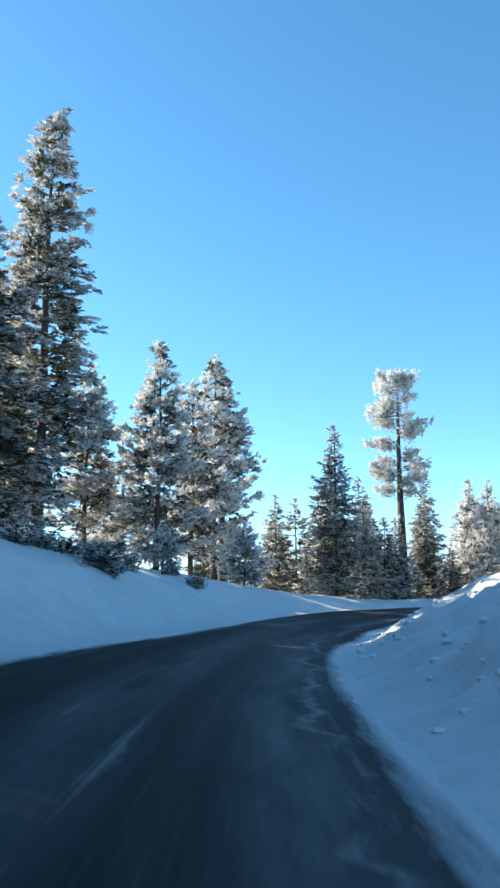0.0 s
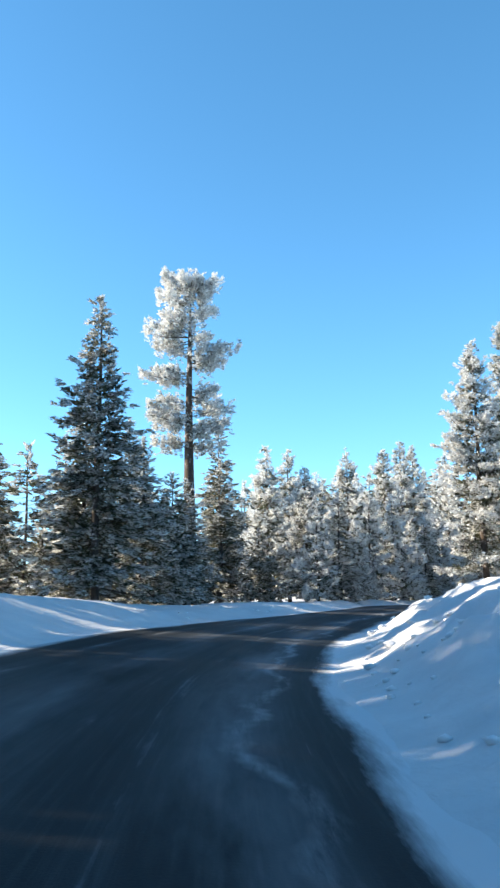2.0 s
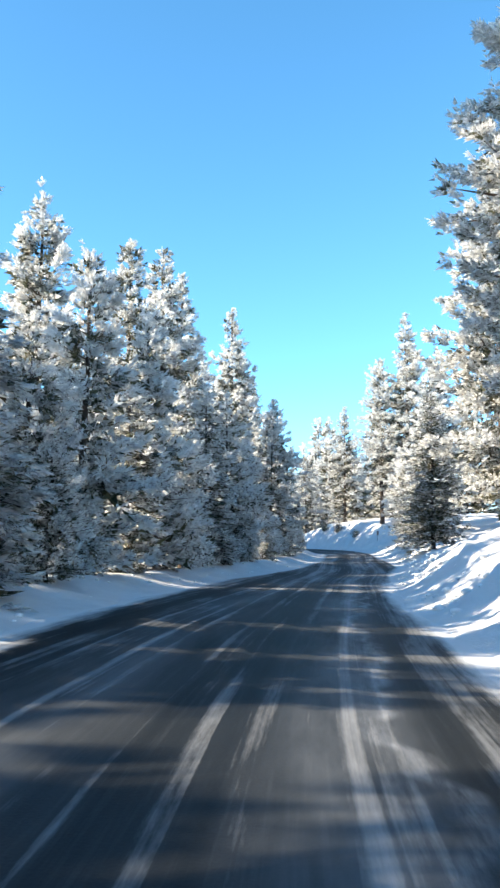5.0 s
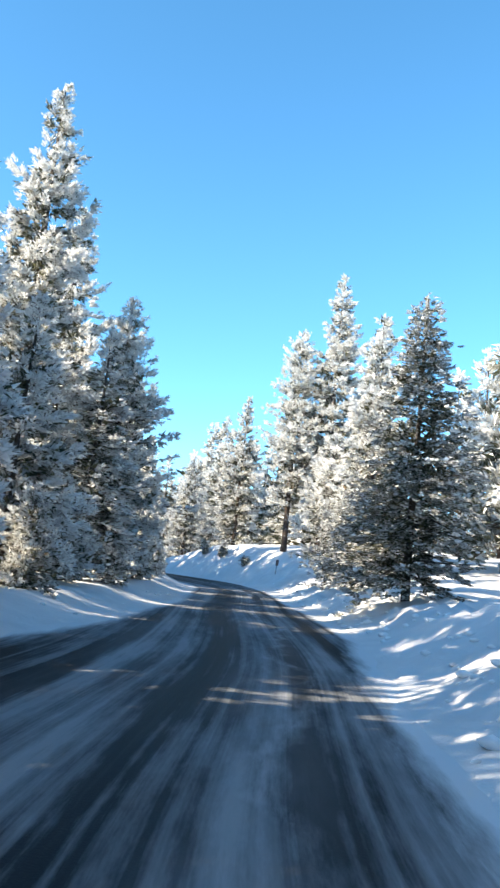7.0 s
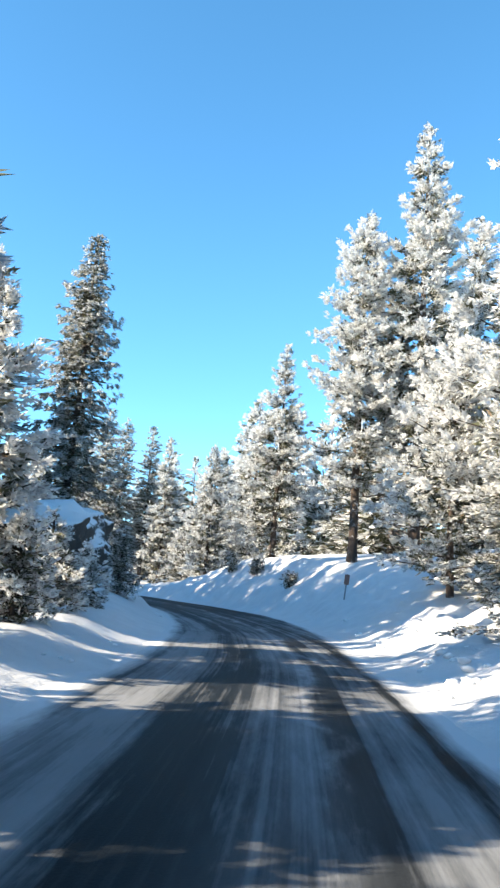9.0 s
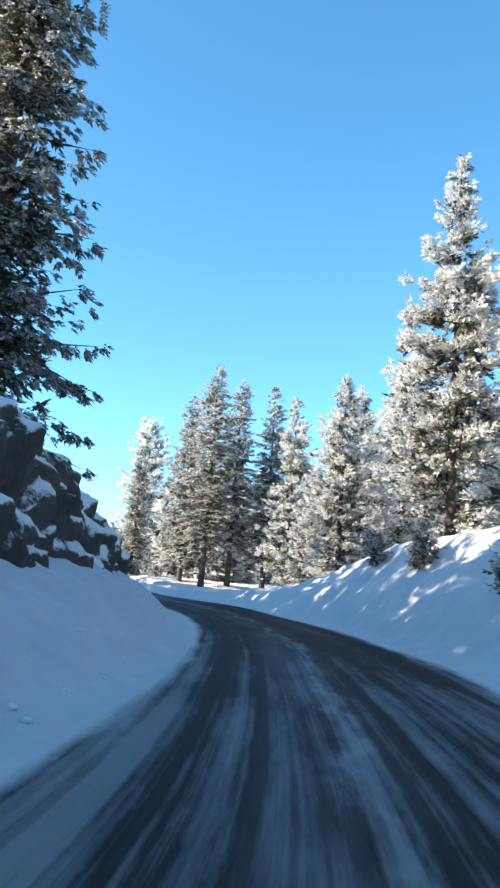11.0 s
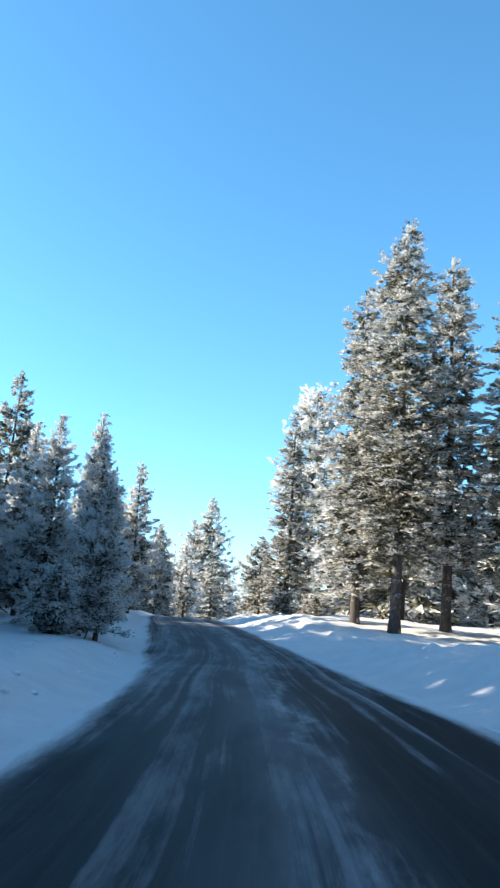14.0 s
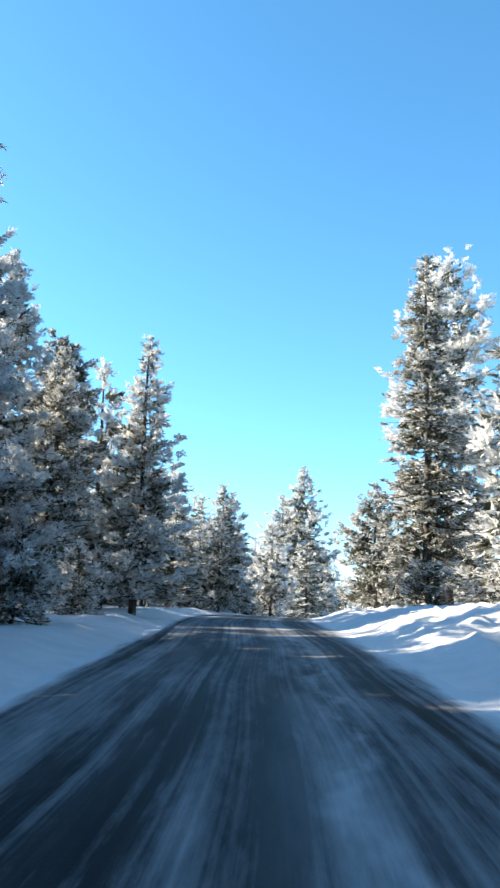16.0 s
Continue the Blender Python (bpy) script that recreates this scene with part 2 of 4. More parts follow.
def glide(points, per=24):
    """A smooth line through the points, and the distance along it."""
    p = np.array(points, float)
    p = np.vstack([2 * p[0] - p[1], p, 2 * p[-1] - p[-2]])
    out = []
    for i in range(1, len(p) - 2):
        a, b, c, d = p[i - 1:i + 3]
        ta, tb = (c - a) / 2, (d - b) / 2
        l0, l1, l2 = (np.linalg.norm(v) for v in (b - a, c - b, d - c))
        ta, tb = (c - a) * l1 / (l0 + l1), (d - b) * l1 / (l1 + l2)
        for t in np.arange(per) / per:
            out.append((2 * t**3 - 3 * t**2 + 1) * b + (t**3 - 2 * t**2 + t) * ta + (3 * t**2 - 2 * t**3) * c + (t**3 - t**2) * tb)
    out.append(p[-2])
    out = np.array(out)
    along = np.concatenate([[0], np.cumsum(np.hypot(*np.diff(out[:, :2], axis=0).T))])
    return out, along


CURVE, ALONG = glide(LINE)
ALONG = ALONG - ALONG[np.argmin(np.hypot(CURVE[:, 0] + 0.1, CURVE[:, 1] - 0.06))]
TURN = np.gradient(CURVE[:, :2], ALONG, axis=0)
TURN /= np.linalg.norm(TURN, axis=1)[:, None]


def lane(s):
    """Place, height and the way along, at distances s."""
    s = np.asarray(s, float)
    x, y, z = (np.interp(s, ALONG, CURVE[:, k]) for k in range(3))
    ux, uy = np.interp(s, ALONG, TURN[:, 0]), np.interp(s, ALONG, TURN[:, 1])
    q = np.hypot(ux, uy)
    return x, y, z, ux / q, uy / q


def beside(s, d):
    """World x, y of a place d metres to the right of the line at s."""
    x, y, z, ux, uy = lane(s)
    return x + uy * d, y - ux * d


def station(x, y):
    """The distance along the line and to its right, of a place."""
    k = int(np.argmin(np.hypot(CURVE[:, 0] - x, CURVE[:, 1] - y)))
    u, v = TURN[k], np.array((x, y)) - CURVE[k, :2]
    return ALONG[k] + float(u @ v), float(u[1] * v[0] - u[0] * v[1])


LEFT_EDGE = [(-60, -5.2), (10, -5.4), (18, -5.2), (26, -4.35), (33, -4.3), (40, -4.65), (46, -5.0), (51, -5.3), (56, -5.4), (60, -4.8), (65, -4.4), (68, -3.8), (72, -3.35), (76, -3.2), (81, -3.2), (88, -4.1),
             (99, -4.5), (111, -5.0), (117, -4.3), (123, -3.35), (130, -3.0), (134, -2.55), (144, -2.6), (153, -2.5), (164, -2.45), (176, -2.35), (184, -2.25), (198, -2.15), (206, -2.5), (214, -2.5),
             (220, -2.7), (226, -2.95), (234, -3.55), (244, -3.65), (254, -3.95), (264, -3.8), (280, -4.0), (480, -4.0)]
RIGHT_EDGE = [(-60, 1.6), (11, 1.65), (17, 1.55), (22, 1.4), (27, 1.55), (30, 1.9), (36, 1.7), (40, 1.9), (43, 1.85), (45, 1.7), (49, 1.85), (54, 1.8), (58, 1.85), (63, 2.15), (70, 2.1), (74, 2.3), (79, 2.3),
              (88, 2.2), (93, 2.15), (97, 1.85), (106, 1.7), (114, 1.95), (120, 2.3), (125, 2.75), (131, 2.7), (136, 2.6), (142, 2.25), (151, 2.25), (160, 2.8), (166, 3.15), (172, 3.4), (178, 3.5), (184, 3.2),
              (190, 3.25), (196, 3.0), (201, 2.9), (207, 3.2), (213, 3.2), (220, 2.9), (228, 2.75), (236, 2.8), (245, 2.6), (254, 2.55), (270, 2.7), (480, 2.7)]
# cross-fall: how much the road's surface rises to the right, which the bends lean into
FALL = [(-60, -0.03), (0, -0.04), (20, -0.06), (90, -0.06), (116, 0.0), (150, 0.0), (172, 0.05), (250, 0.05), (275, 0.0), (480, 0.0)]
# snow height over the road at 1.5, 4, 9 and 20 m out from its edge
LEFT_BANK = [(-60, 0.7, 2.4, 4.4, 4.9), (30, 0.7, 2.4, 4.3, 4.8), (42, 0.6, 2.1, 3.2, 3.9), (56, 0.4, 1.3, 2.3, 3.3), (68, 0.4, 0.55, 0.5, 0.8), (85, 0.4, 0.4, 0.3, 0.2),
             (150, 0.4, 0.4, 0.3, 0.2), (160, 0.5, 0.9, 1.2, 1.4), (170, 0.8, 1.9, 2.8, 3.8), (180, 1.1, 2.6, 3.4, 4.5), (197, 1.0, 2.4, 3.4, 4.5), (206, 0.9, 2.2, 3.0, 3.2),
             (212, 0.6, 1.2, 1.5, 1.6), (217, 0.5, 0.65, 0.6, 0.5), (235, 0.3, 0.15, 0.0, -0.2), (250, 0.3, 0.2, -0.1, -0.2), (480, 0.3, 0.3, 0.2, 0.2)]
RIGHT_BANK = [(-60, 0.6, 1.7, 2.6, 3.5), (20, 0.6, 1.7, 2.6, 3.5), (39, 0.5, 1.9, 3.1, 3.6), (50, 0.6, 1.6, 2.2, 3), (70, 0.6, 1.5, 2.1, 2.6), (88, 0.6, 1.3, 1.9, 2.2),
              (105, 0.7, 2.1, 2.5, 2.7), (120, 0.6, 1.7, 2.4, 2.6), (130, 0.5, 1.0, 1.1, 1.3), (145, 0.5, 1.0, 1.2, 1.5), (158, 0.4, 1.2, 2.2, 3), (168, 0.7, 2.4, 4.1, 4.5),
              (180, 1.0, 3.2, 4.3, 4.8), (190, 1.3, 3.7, 4.4, 4.8), (197, 1.4, 3.6, 4.2, 4.5), (205, 1.1, 2.6, 3.1, 3.4), (213, 0.9, 1.6, 1.8, 1.9), (225, 0.5, 0.8, 1.0, 1.1),
              (240, 0.3, 0.4, 0.3, 0.3), (259, 0.5, 1.1, 1.2, 1.2), (275, 0.4, 0.7, 0.9, 1.0), (480, 0.4, 0.6, 0.8, 1.0)]


def table(rows, s, column=1):
    r = np.array(rows, float)
    return np.interp(s, r[:, 0], r[:, column])


def rise(s, d):
    """Snow height over the road's level at (s, d), in single numbers."""
    n1 = noise.noise((s * 0.16, d * 0.16, 3.0))
    left, right = table(LEFT_EDGE, s), table(RIGHT_EDGE, s)
    wob = 0.3 * noise.noise((s * 0.35, 7.0 if d < 0 else 31.0, 0.0)) + 0.18 * noise.noise((s * 1.3, 11.0 if d < 0 else 47.0, 0.0))
    u, bank = (left + wob - d, LEFT_BANK) if d < (left + right) / 2 else (d - right - wob, RIGHT_BANK)
    lean = table(FALL, s) * min(max(d, left), right)
    if u <= 0:
        return lean + max(-0.16, 0.25 * u)
    lean *= max(0.0, 1 - u / 10)
    h = [table(bank, s, k) for k in (1, 2, 3, 4)]
    base = float(np.interp(u, (0, 0.5, 1.5, 4, 9, 20, 60, 200), (0.0, 0.16 * h[0], *h, h[3] + 0.6, h[3] + 2.0)))
    fade = min(1.0, u / 2.0)
    lump = 0.16 * noise.noise((s * 0.7, d * 0.9, 1.0)) + 0.09 * noise.noise((s * 2.1, d * 2.3, 5.0))
    if bank is RIGHT_BANK:  # ploughed ridges, slanting along the bank
        ridge = 1 - abs(noise.noise((s * 0.33 + d * 0.25, d * 0.95 - s * 0.12, 9.0))) * 2
        lump += (0.4 if s < 160 else 0.22) * (ridge - 0.4) * math.exp(-((u - 2.6) / 2.6) ** 2) + 0.12 * noise.noise((s * 1.1, d * 2.8, 17.0)) * math.exp(-((u - 2) / 2.5) ** 2)
    else:
        lump *= 0.55
    return lean + base + fade * (lump + 0.25 * n1 * min(1.0, u / 6))


def ground_height(x, y):
    s, d = station(x, y)
    return float(np.interp(s, ALONG, CURVE[:, 2])) + rise(s, d)


# ---- ground and road ----
def mesh_object(name, verts, faces, materials, parent=None, indices=None, smooth=False, label="", kind=""):
    me = bpy.data.meshes.new(name)
    verts = np.asarray(verts, np.float32)
    faces = np.asarray(faces, np.int32)
    k = faces.shape[1]
    me.vertices.add(len(verts))
    me.vertices.foreach_set("co", verts.ravel())
    me.loops.add(faces.size)
    me.loops.foreach_set("vertex_index", faces.ravel())
    me.polygons.add(len(faces))
    me.polygons.foreach_set("loop_start", np.arange(0, faces.size, k, dtype=np.int32))
    for m in materials:
        me.materials.append(m)
    if indices is not None:
        me.polygons.foreach_set("material_index", np.asarray(indices, np.int32))
    me.polygons.foreach_set("use_smooth", np.full(len(faces), smooth))
    me.update(calc_edges=True)
    me.validate()
    ob = new(name, me)
    if parent is not None:
        ob.parent = parent
    return tagged(ob, label, kind=kind)


def sheet_faces(rows, cols):
    i = np.arange(rows - 1)[:, None] * cols + np.arange(cols - 1)[None, :]
    return np.stack([i, i + cols, i + cols + 1, i + 1], -1).reshape(-1, 4)


def build_ground():
    along = np.concatenate([[-1500, -500, -150, -80], np.arange(-44, 290, 0.42), np.arange(291, 400, 3.0), [430, 500, 800, 2500]])
    near = np.concatenate([np.arange(0, 7, 0.28), np.arange(7, 16, 0.6), np.arange(16, 45, 2.5), [48]])
    across = np.concatenate([-near[:0:-1], near])
    far = [(62, 0.012), (90, 0.035), (160, 0.09), (400, 0.3), (1400, 1.0)]
    verts = []
    for s in along:
        ss = min(max(s, -44), 440)
        x, y, z, ux, uy = (float(v) for v in lane(ss))
        x, y = x + ux * (s - ss), y + uy * (s - ss)
        row = []
        for d in across:
            row.append((x + uy * d, y - ux * d, z + rise(ss, d)))
        for side, rows in ((-1, row), (1, row)):
            px, py, pz = row[0] if side < 0 else row[-1]
            # out to a straight far line, so that the sheet never folds
            fx, fy = 60 + 0.55 * (s - 117) + side * 0.83 * 1500, 110 + 0.83 * (s - 117) - side * 0.55 * 1500
            extra = [(px + (fx - px) * u, py + (fy - py) * u, pz + 0.6 * math.sin(s * 0.02) * u + 5 * u) for _, u in far]
            row = extra[::-1] + row if side < 0 else row + extra
        verts += row
    cols = len(across) + 2 * len(far)
    ob = mesh_object("ground", verts, sheet_faces(len(along), cols), [SNOW], smooth=True)
    tagged(ob, "deep fresh snow over the verges, banks and forest floor", "snow ground", kind="structure")


def build_road():
    along = np.arange(-44, 420, 0.8)
    n = 27
    verts, uv, film, verge = [], [], [], []
    cover = [(-60, -0.28), (50, -0.28), (70, -0.26), (90, -0.13), (108, -0.02), (120, 0.0), (150, 0.02), (174, 0.0), (184, -0.17), (212, -0.18), (220, -0.05), (232, -0.01), (300, 0.04), (480, 0.06)]
    for s in along:
        a, b = table(LEFT_EDGE, s) - 1.0, table(RIGHT_EDGE, s) + 1.0
        x, y, z, ux, uy = (float(v) for v in lane(s))
        c, fall = table(cover, s), table(FALL, s)
        for k in range(n):
            d = a + (b - a) * k / (n - 1)
            verts.append((x + uy * d, y - ux * d, z + fall * min(max(d, a + 1), b - 1) - 0.006 * abs(d - (a + b) / 2) + 0.004 * noise.noise((s, d, 0))))
            uv.append((d, s))
            shoulder = min(d - a - 1, b - 1 - d)
            drift = 0.1 * max(0.0, 1 - max(d - a - 1, 0.0) / 2.0) if c > -0.06 else 0.0  # the little-driven far side
            film.append(c + drift + 0.14 * max(0.0, 1 - max(shoulder, -0.3) / 1.3))
            verge.append(min(1.0, max(0.0, 1 - (shoulder - 0.1) / 0.6)))
    faces = sheet_faces(len(along), n)
    ob = mesh_object("road", verts, faces, [ROAD], smooth=True)
    layer = ob.data.uv_layers.new(name="lane_metres")
    layer.data.foreach_set("uv", np.array(uv, np.float32)[faces.ravel()].ravel())
    at = ob.data.attributes.new("snow_film", "FLOAT", "POINT")
    at.data.foreach_set("value", np.array(film, np.float32))
    at = ob.data.attributes.new("verge_snow", "FLOAT", "POINT")
    at.data.foreach_set("value", np.array(verge, np.float32))
    tagged(ob, "dark wet two-lane asphalt streaked with packed snow", "road", kind="structure")


build_ground()
build_road()


# ---- trees ----
def sprays(rng, at, way, length, many, flat):
    """Feathered twigs from places at, along way: many thin blades each, in a plane (flat 0) or all round (flat 1). Returns their corners, blade by blade."""
    n = len(at)
    w = np.repeat(np.arange(n), many)
    k = len(w)
    a = unit(np.cross(way, np.array((0.03, 0.02, 1.0))))
    c = np.cross(a, way)
    u = np.tile(np.linspace(0.02, 0.72, many), n) + rng.uniform(-0.05, 0.05, k)
    turn = np.tile(np.arange(many) % 2, n) * math.pi + rng.normal(0, 1, k) * (0.35 + 1.2 * flat)
    out = a[w] * np.cos(turn)[:, None] + c[w] * np.sin(turn)[:, None] * (0.35 + 0.65 * flat)
    lean = rng.uniform(0.45, 1.0, k)
    to = unit(way[w] + out * lean[:, None])
    side = unit(np.cross(to, rng.normal(0, 1, (k, 3)) * (0.3 + 0.7 * flat) + np.array((0, 0, 1.0)) * (1 - flat)))
    ln = length[w] * (0.58 - 0.2 * u) * rng.uniform(0.75, 1.25, k)
    half = side * (ln * rng.uniform(0.14, 0.23, k))[:, None]
    root = at[w] + way[w] * (length[w] * u)[:, None]
    v = np.empty((k, 3, 3))
    v[:, 0], v[:, 1], v[:, 2] = root + to * (ln * 0.25)[:, None] - half, root + to * (ln * 0.25)[:, None] + half, root + to * ln[:, None]
    return v.reshape(-1, 3), w


def unit(v):
    return v / np.maximum(np.linalg.norm(v, axis=-1, keepdims=True), 1e-6)


def limb_prisms(starts, mids, ends, r):
    """Bent three-sided limbs."""
    verts, faces = [], []
    for a, m, b, rr in zip(starts, mids, ends, r):
        k = len(verts)
        for p, q in ((a, rr), (m, rr * 0.65), (b, rr * 0.15)):
            for j in range(3):
                t = j * 2.0944
                verts.append((p[0] + q * math.cos(t) * 0.7, p[1] + q * math.cos(t + 1) * 0.7, p[2] + q * math.sin(t)))
        for lay in (0, 3):
            for j in range(3):
                faces.append((k + lay + j, k + lay + (j + 1) % 3, k + lay + 3 + (j + 1) % 3, k + lay + 3 + j))
    return verts, faces


def trunk_part(parent, height, radius, lean, material, rng, top=1.0):
    rings, sides = 14, 9
    verts = []
    for i in range(rings + 1):
        f = i / rings
        r = radius * ((1 - f * top) ** 0.85) * (1.0 + 0.5 * max(0, 0.06 - f) / 0.06) + 0.015
        z = -0.8 + (height * 0.985 + 0.8) * f
        cx, cy = lean[0] * f * f + 0.06 * math.sin(f * 7 + height), lean[1] * f * f + 0.06 * math.cos(f * 5 + height)
        for j in range(sides):
            t = j * 2 * math.pi / sides
            q = r * (1 + 0.10 * noise.noise((math.cos(t) * 2, math.sin(t) * 2, z * 0.8 + height)))
            verts.append((cx + q * math.cos(t), cy + q * math.sin(t), z))
    faces = [(i * sides + j, i * sides + (j + 1) % sides, (i + 1) * sides + (j + 1) % sides, (i + 1) * sides + j) for i in range(rings) for j in range(sides)]
    return mesh_object("trunk", verts, faces, [material], parent, smooth=True)


BALL = bmesh.new()
bmesh.ops.create_icosphere(BALL, subdivisions=1, radius=1)
BALL_V = np.array([v.co[:] for v in BALL.verts])
BALL_F = np.array([[v.index for v in f.verts] for f in BALL.faces])
BALL.free()


def lumps(name, at, size, parent, rng, squash=0.55, label=""):
    n = len(at)
    v = BALL_V[None] * (0.75 + 0.5 * rng.random((n, len(BALL_V), 1)))
    v = v * size[:, None, None] * np.array((1, 1, squash)) + at[:, None]
    f = BALL_F[None] + (np.arange(n) * len(BALL_V))[:, None, None]
    return mesh_object(name, v.reshape(-1, 3), f.reshape(-1, 3), [CLUMP], parent, smooth=True, label=label, kind="stuff")


def tree(name, x, y, top, radius, count, frost, label, kind="fir", bare=0.08, seed=0, lean=(0, 0), thick=None, load=0, tiers=None, blade=1.0, group="", sharp=None, base=None, droop=0.0):
    """A conifer that reaches the height top over the world's zero. count: triangles of foliage; frost: how rimed they are; bare: the share of the height
    without branches; load: lumps of snow; tiers: (share of height, direction in degrees, length) of single boughs."""
    rng = np.random.default_rng(seed + int(x * 13 + y * 7))
    foot = ground_height(x, y) if base is None else base
    H = top - foot
    radius *= 1.36 if kind == "fir" else 1.46
    sharp = sharp or (0.95 if kind == "fir" else 0.92)
    root = new(name)
    root.location = (x, y, foot)
    tagged(root, label, "shrub" if name == "shrub" else "tree", group)
    root["tall"] = H
    r0 = thick if thick else max(0.05, 0.012 * H + 0.02)
    lean = np.array((*lean, 0.0))
    boughs = []  # (height, azimuth, length, pitch)
    if tiers:
        for f, az, ln in tiers:
            boughs.append((f * H, radians(az), ln, rng.uniform(-0.25, 0.15)))
            for low in (0.012, 0.02):
                boughs.append(((f - low) * H, radians(az + rng.uniform(-55, 55)), ln * rng.uniform(0.45, 0.9), rng.uniform(-0.25, 0.3)))
    else:
        step = 0.036 * H ** 0.85 * (1.25 if kind == "pine" else 0.8)
        z = bare * H
        while z < H * 0.985:
            f = min(1.0, max(0.0, (z / H - bare) / (1 - bare)))
            if kind == "fir":
                reach = radius * ((1 - f) ** sharp) * min(1, 0.72 + 1.8 * f) + 0.12
                many = int(rng.integers(6, 10))
            else:
                reach = radius * (min(1, 0.62 + 1.5 * f) * (1 - f) ** sharp) * 1.12 + 0.006 * H
                many = int(rng.integers(5, 9))
            for k in range(many):
                az = rng.uniform(0, 2 * math.pi)
                ln = reach * rng.uniform(0.5, 1.1) * (1 + 0.3 * noise.noise((math.cos(az) * 1.2, math.sin(az) * 1.2, z * 0.35 + seed)))
                pitch = (0.45 * f - 0.30 if kind == "fir" else 0.55 * f - 0.12) + rng.normal(0, 0.16)
                boughs.append((min(H * 0.985, max(0.02 * H, z + rng.uniform(-0.6, 0.6) * step)), az, ln, pitch))
            z += step * rng.uniform(0.75, 1.25) * (1.15 - 0.55 * f)
    b = np.array(boughs)
    n = len(b)
    share = b[:, 2] ** (1.2 if kind == "fir" else 0.95)
    out = np.stack([np.cos(b[:, 1]), np.sin(b[:, 1]), np.zeros(n)], -1)
    across = np.stack([-np.sin(b[:, 1]), np.cos(b[:, 1]), np.zeros(n)], -1)
    up = np.array((0, 0, 1.0))
    axis = lambda z: lean[None] * ((z / H) ** 2)[:, None] + up * z[:, None]

    def along(i, t):
        """A place at the share t of bough i."""
        droop = (-0.10 if kind == "fir" else 0.02) * t * t + 0.10 * t ** 4
        return axis(b[i, 0]) + out[i] * (b[i, 2] * t)[:, None] + up * (b[i, 2] * (np.tan(b[i, 3]) * t + droop))[:, None]

    # sprays of needles in small clusters along the boughs, and a leader of upright ones at the top
    fine = blade < 1.0
    many = 12
    total = max(24, count // many)
    lead = 10 + total // 50
    area = 0.95 * b[:, 2].sum() if tiers else math.pi * radius * H * (1 - bare) * 0.62
    size = min(0.9, max(0.12, math.sqrt((2.7 if kind == "fir" else 2.4) * area / (0.4 * total))))
    hubs = (total - lead) // 3
    which = rng.choice(n, hubs, p=share / share.sum())
    which = np.repeat(which, 3)
    m = len(which)
    t = np.repeat(np.clip(0.1 + 0.93 * rng.random(hubs) ** 0.7, 0, 1), 3)
    turn = np.repeat(rng.uniform(-1, 1, hubs), 3)
    fork = np.tile((-1.0, 0.0, 1.0), hubs) + rng.normal(0, 0.3, m)
    reach = b[which, 2]
    tall = b[which, 0] / H
    wide = (1.08 - t) * (0.5 if kind == "fir" else 0.42) * reach * turn
    if kind == "fir":
        at = along(which, t) + across[which] * wide[:, None] + up * (rng.normal(0, 0.04, m) - 0.28 * np.abs(wide))[:, None]
        way = unit(out[which] + across[which] * (0.9 * turn + 0.5 * fork)[:, None] + up * (rng.normal(-0.12, 0.2, m) + 0.45 * tall ** 3 - droop * (0.5 + rng.random(m)))[:, None])
        flat = 0.2
    else:
        at = along(which, t) + across[which] * wide[:, None] + up * (rng.normal(0.02, 0.26 if tiers else 0.07, m) + 0.12 * np.abs(wide))[:, None]
        way = unit(out[which] + across[which] * (0.8 * turn + 0.75 * fork)[:, None] + up * (rng.normal(0.22, 0.3, m) + 0.5 * tall ** 2)[:, None])
        flat = 0.75
    # the dark inside of the crown: wide, hardly rimed boughs close to the trunk, its depth of shade put into their
    # colour
    inner = 0 if tiers else max(12, total // 6)
    pick = rng.choice(n, max(1, inner), p=share / share.sum())[:inner]
    deep = rng.uniform(0.02, 0.5, inner)
    at = np.concatenate([at, along(pick, deep) + rng.normal(0, 0.1, (inner, 3))])
    way = np.concatenate([way, unit(out[pick] + across[pick] * rng.normal(0, 0.7, inner)[:, None] + up * rng.normal(0.0, 0.45, inner)[:, None])])
    spin = rng.uniform(0, 2 * math.pi, lead)
    radial = np.stack([np.cos(spin), np.sin(spin), 0 * spin], -1)
    high = H * (0.985 - 0.11 * rng.random(lead) ** 1.3)
    at = np.concatenate([at, axis(high) + radial * 0.03])
    way = np.concatenate([way, unit(radial * rng.uniform(0.1, 0.75, lead)[:, None] + up)])
    scale = np.concatenate([0.46 + 0.66 * np.minimum(1, reach / max(0.3, 0.5 * radius)), 1.0 + 0.9 * np.minimum(1, b[pick, 2] / max(0.3, 0.6 * radius)), np.full(lead, 0.55)])
    # whiter with height: more rime there, and the light on treetops coloured in
    rime = np.concatenate([frost * (0.5 + 0.34 * t) * (0.8 + 0.4 * tall) * (0.84 if kind == "fir" else 1.0), np.full(inner, frost * 0.28), np.full(lead, frost * 0.8)])
    m += inner + lead
    rime = rime + np.repeat(rng.normal(0, 0.09, m // 3 + 1), 3)[:m] + rng.normal(0, 0.06, m)
    length = size * scale * rng.uniform(0.7, 1.3, m)
    verts, w = sprays(rng, at, way, length, many, flat)
    k = len(w)
    other = rng.random(k) < 0.3
    white = rng.random(k) < np.clip(rime[w] * 1.15, 0, 1)
    idx = np.where(other, np.where(white, 1, np.where(rng.random(k) < 0.11, 3, 2)), 0)
    crown = mesh_object("crown", verts, np.arange(3 * k).reshape(-1, 3), [SPRAY, FROST, NEEDLE, RUST], root, idx, kind="stuff")
    layer = crown.data.attributes.new("rime", "FLOAT", "POINT")
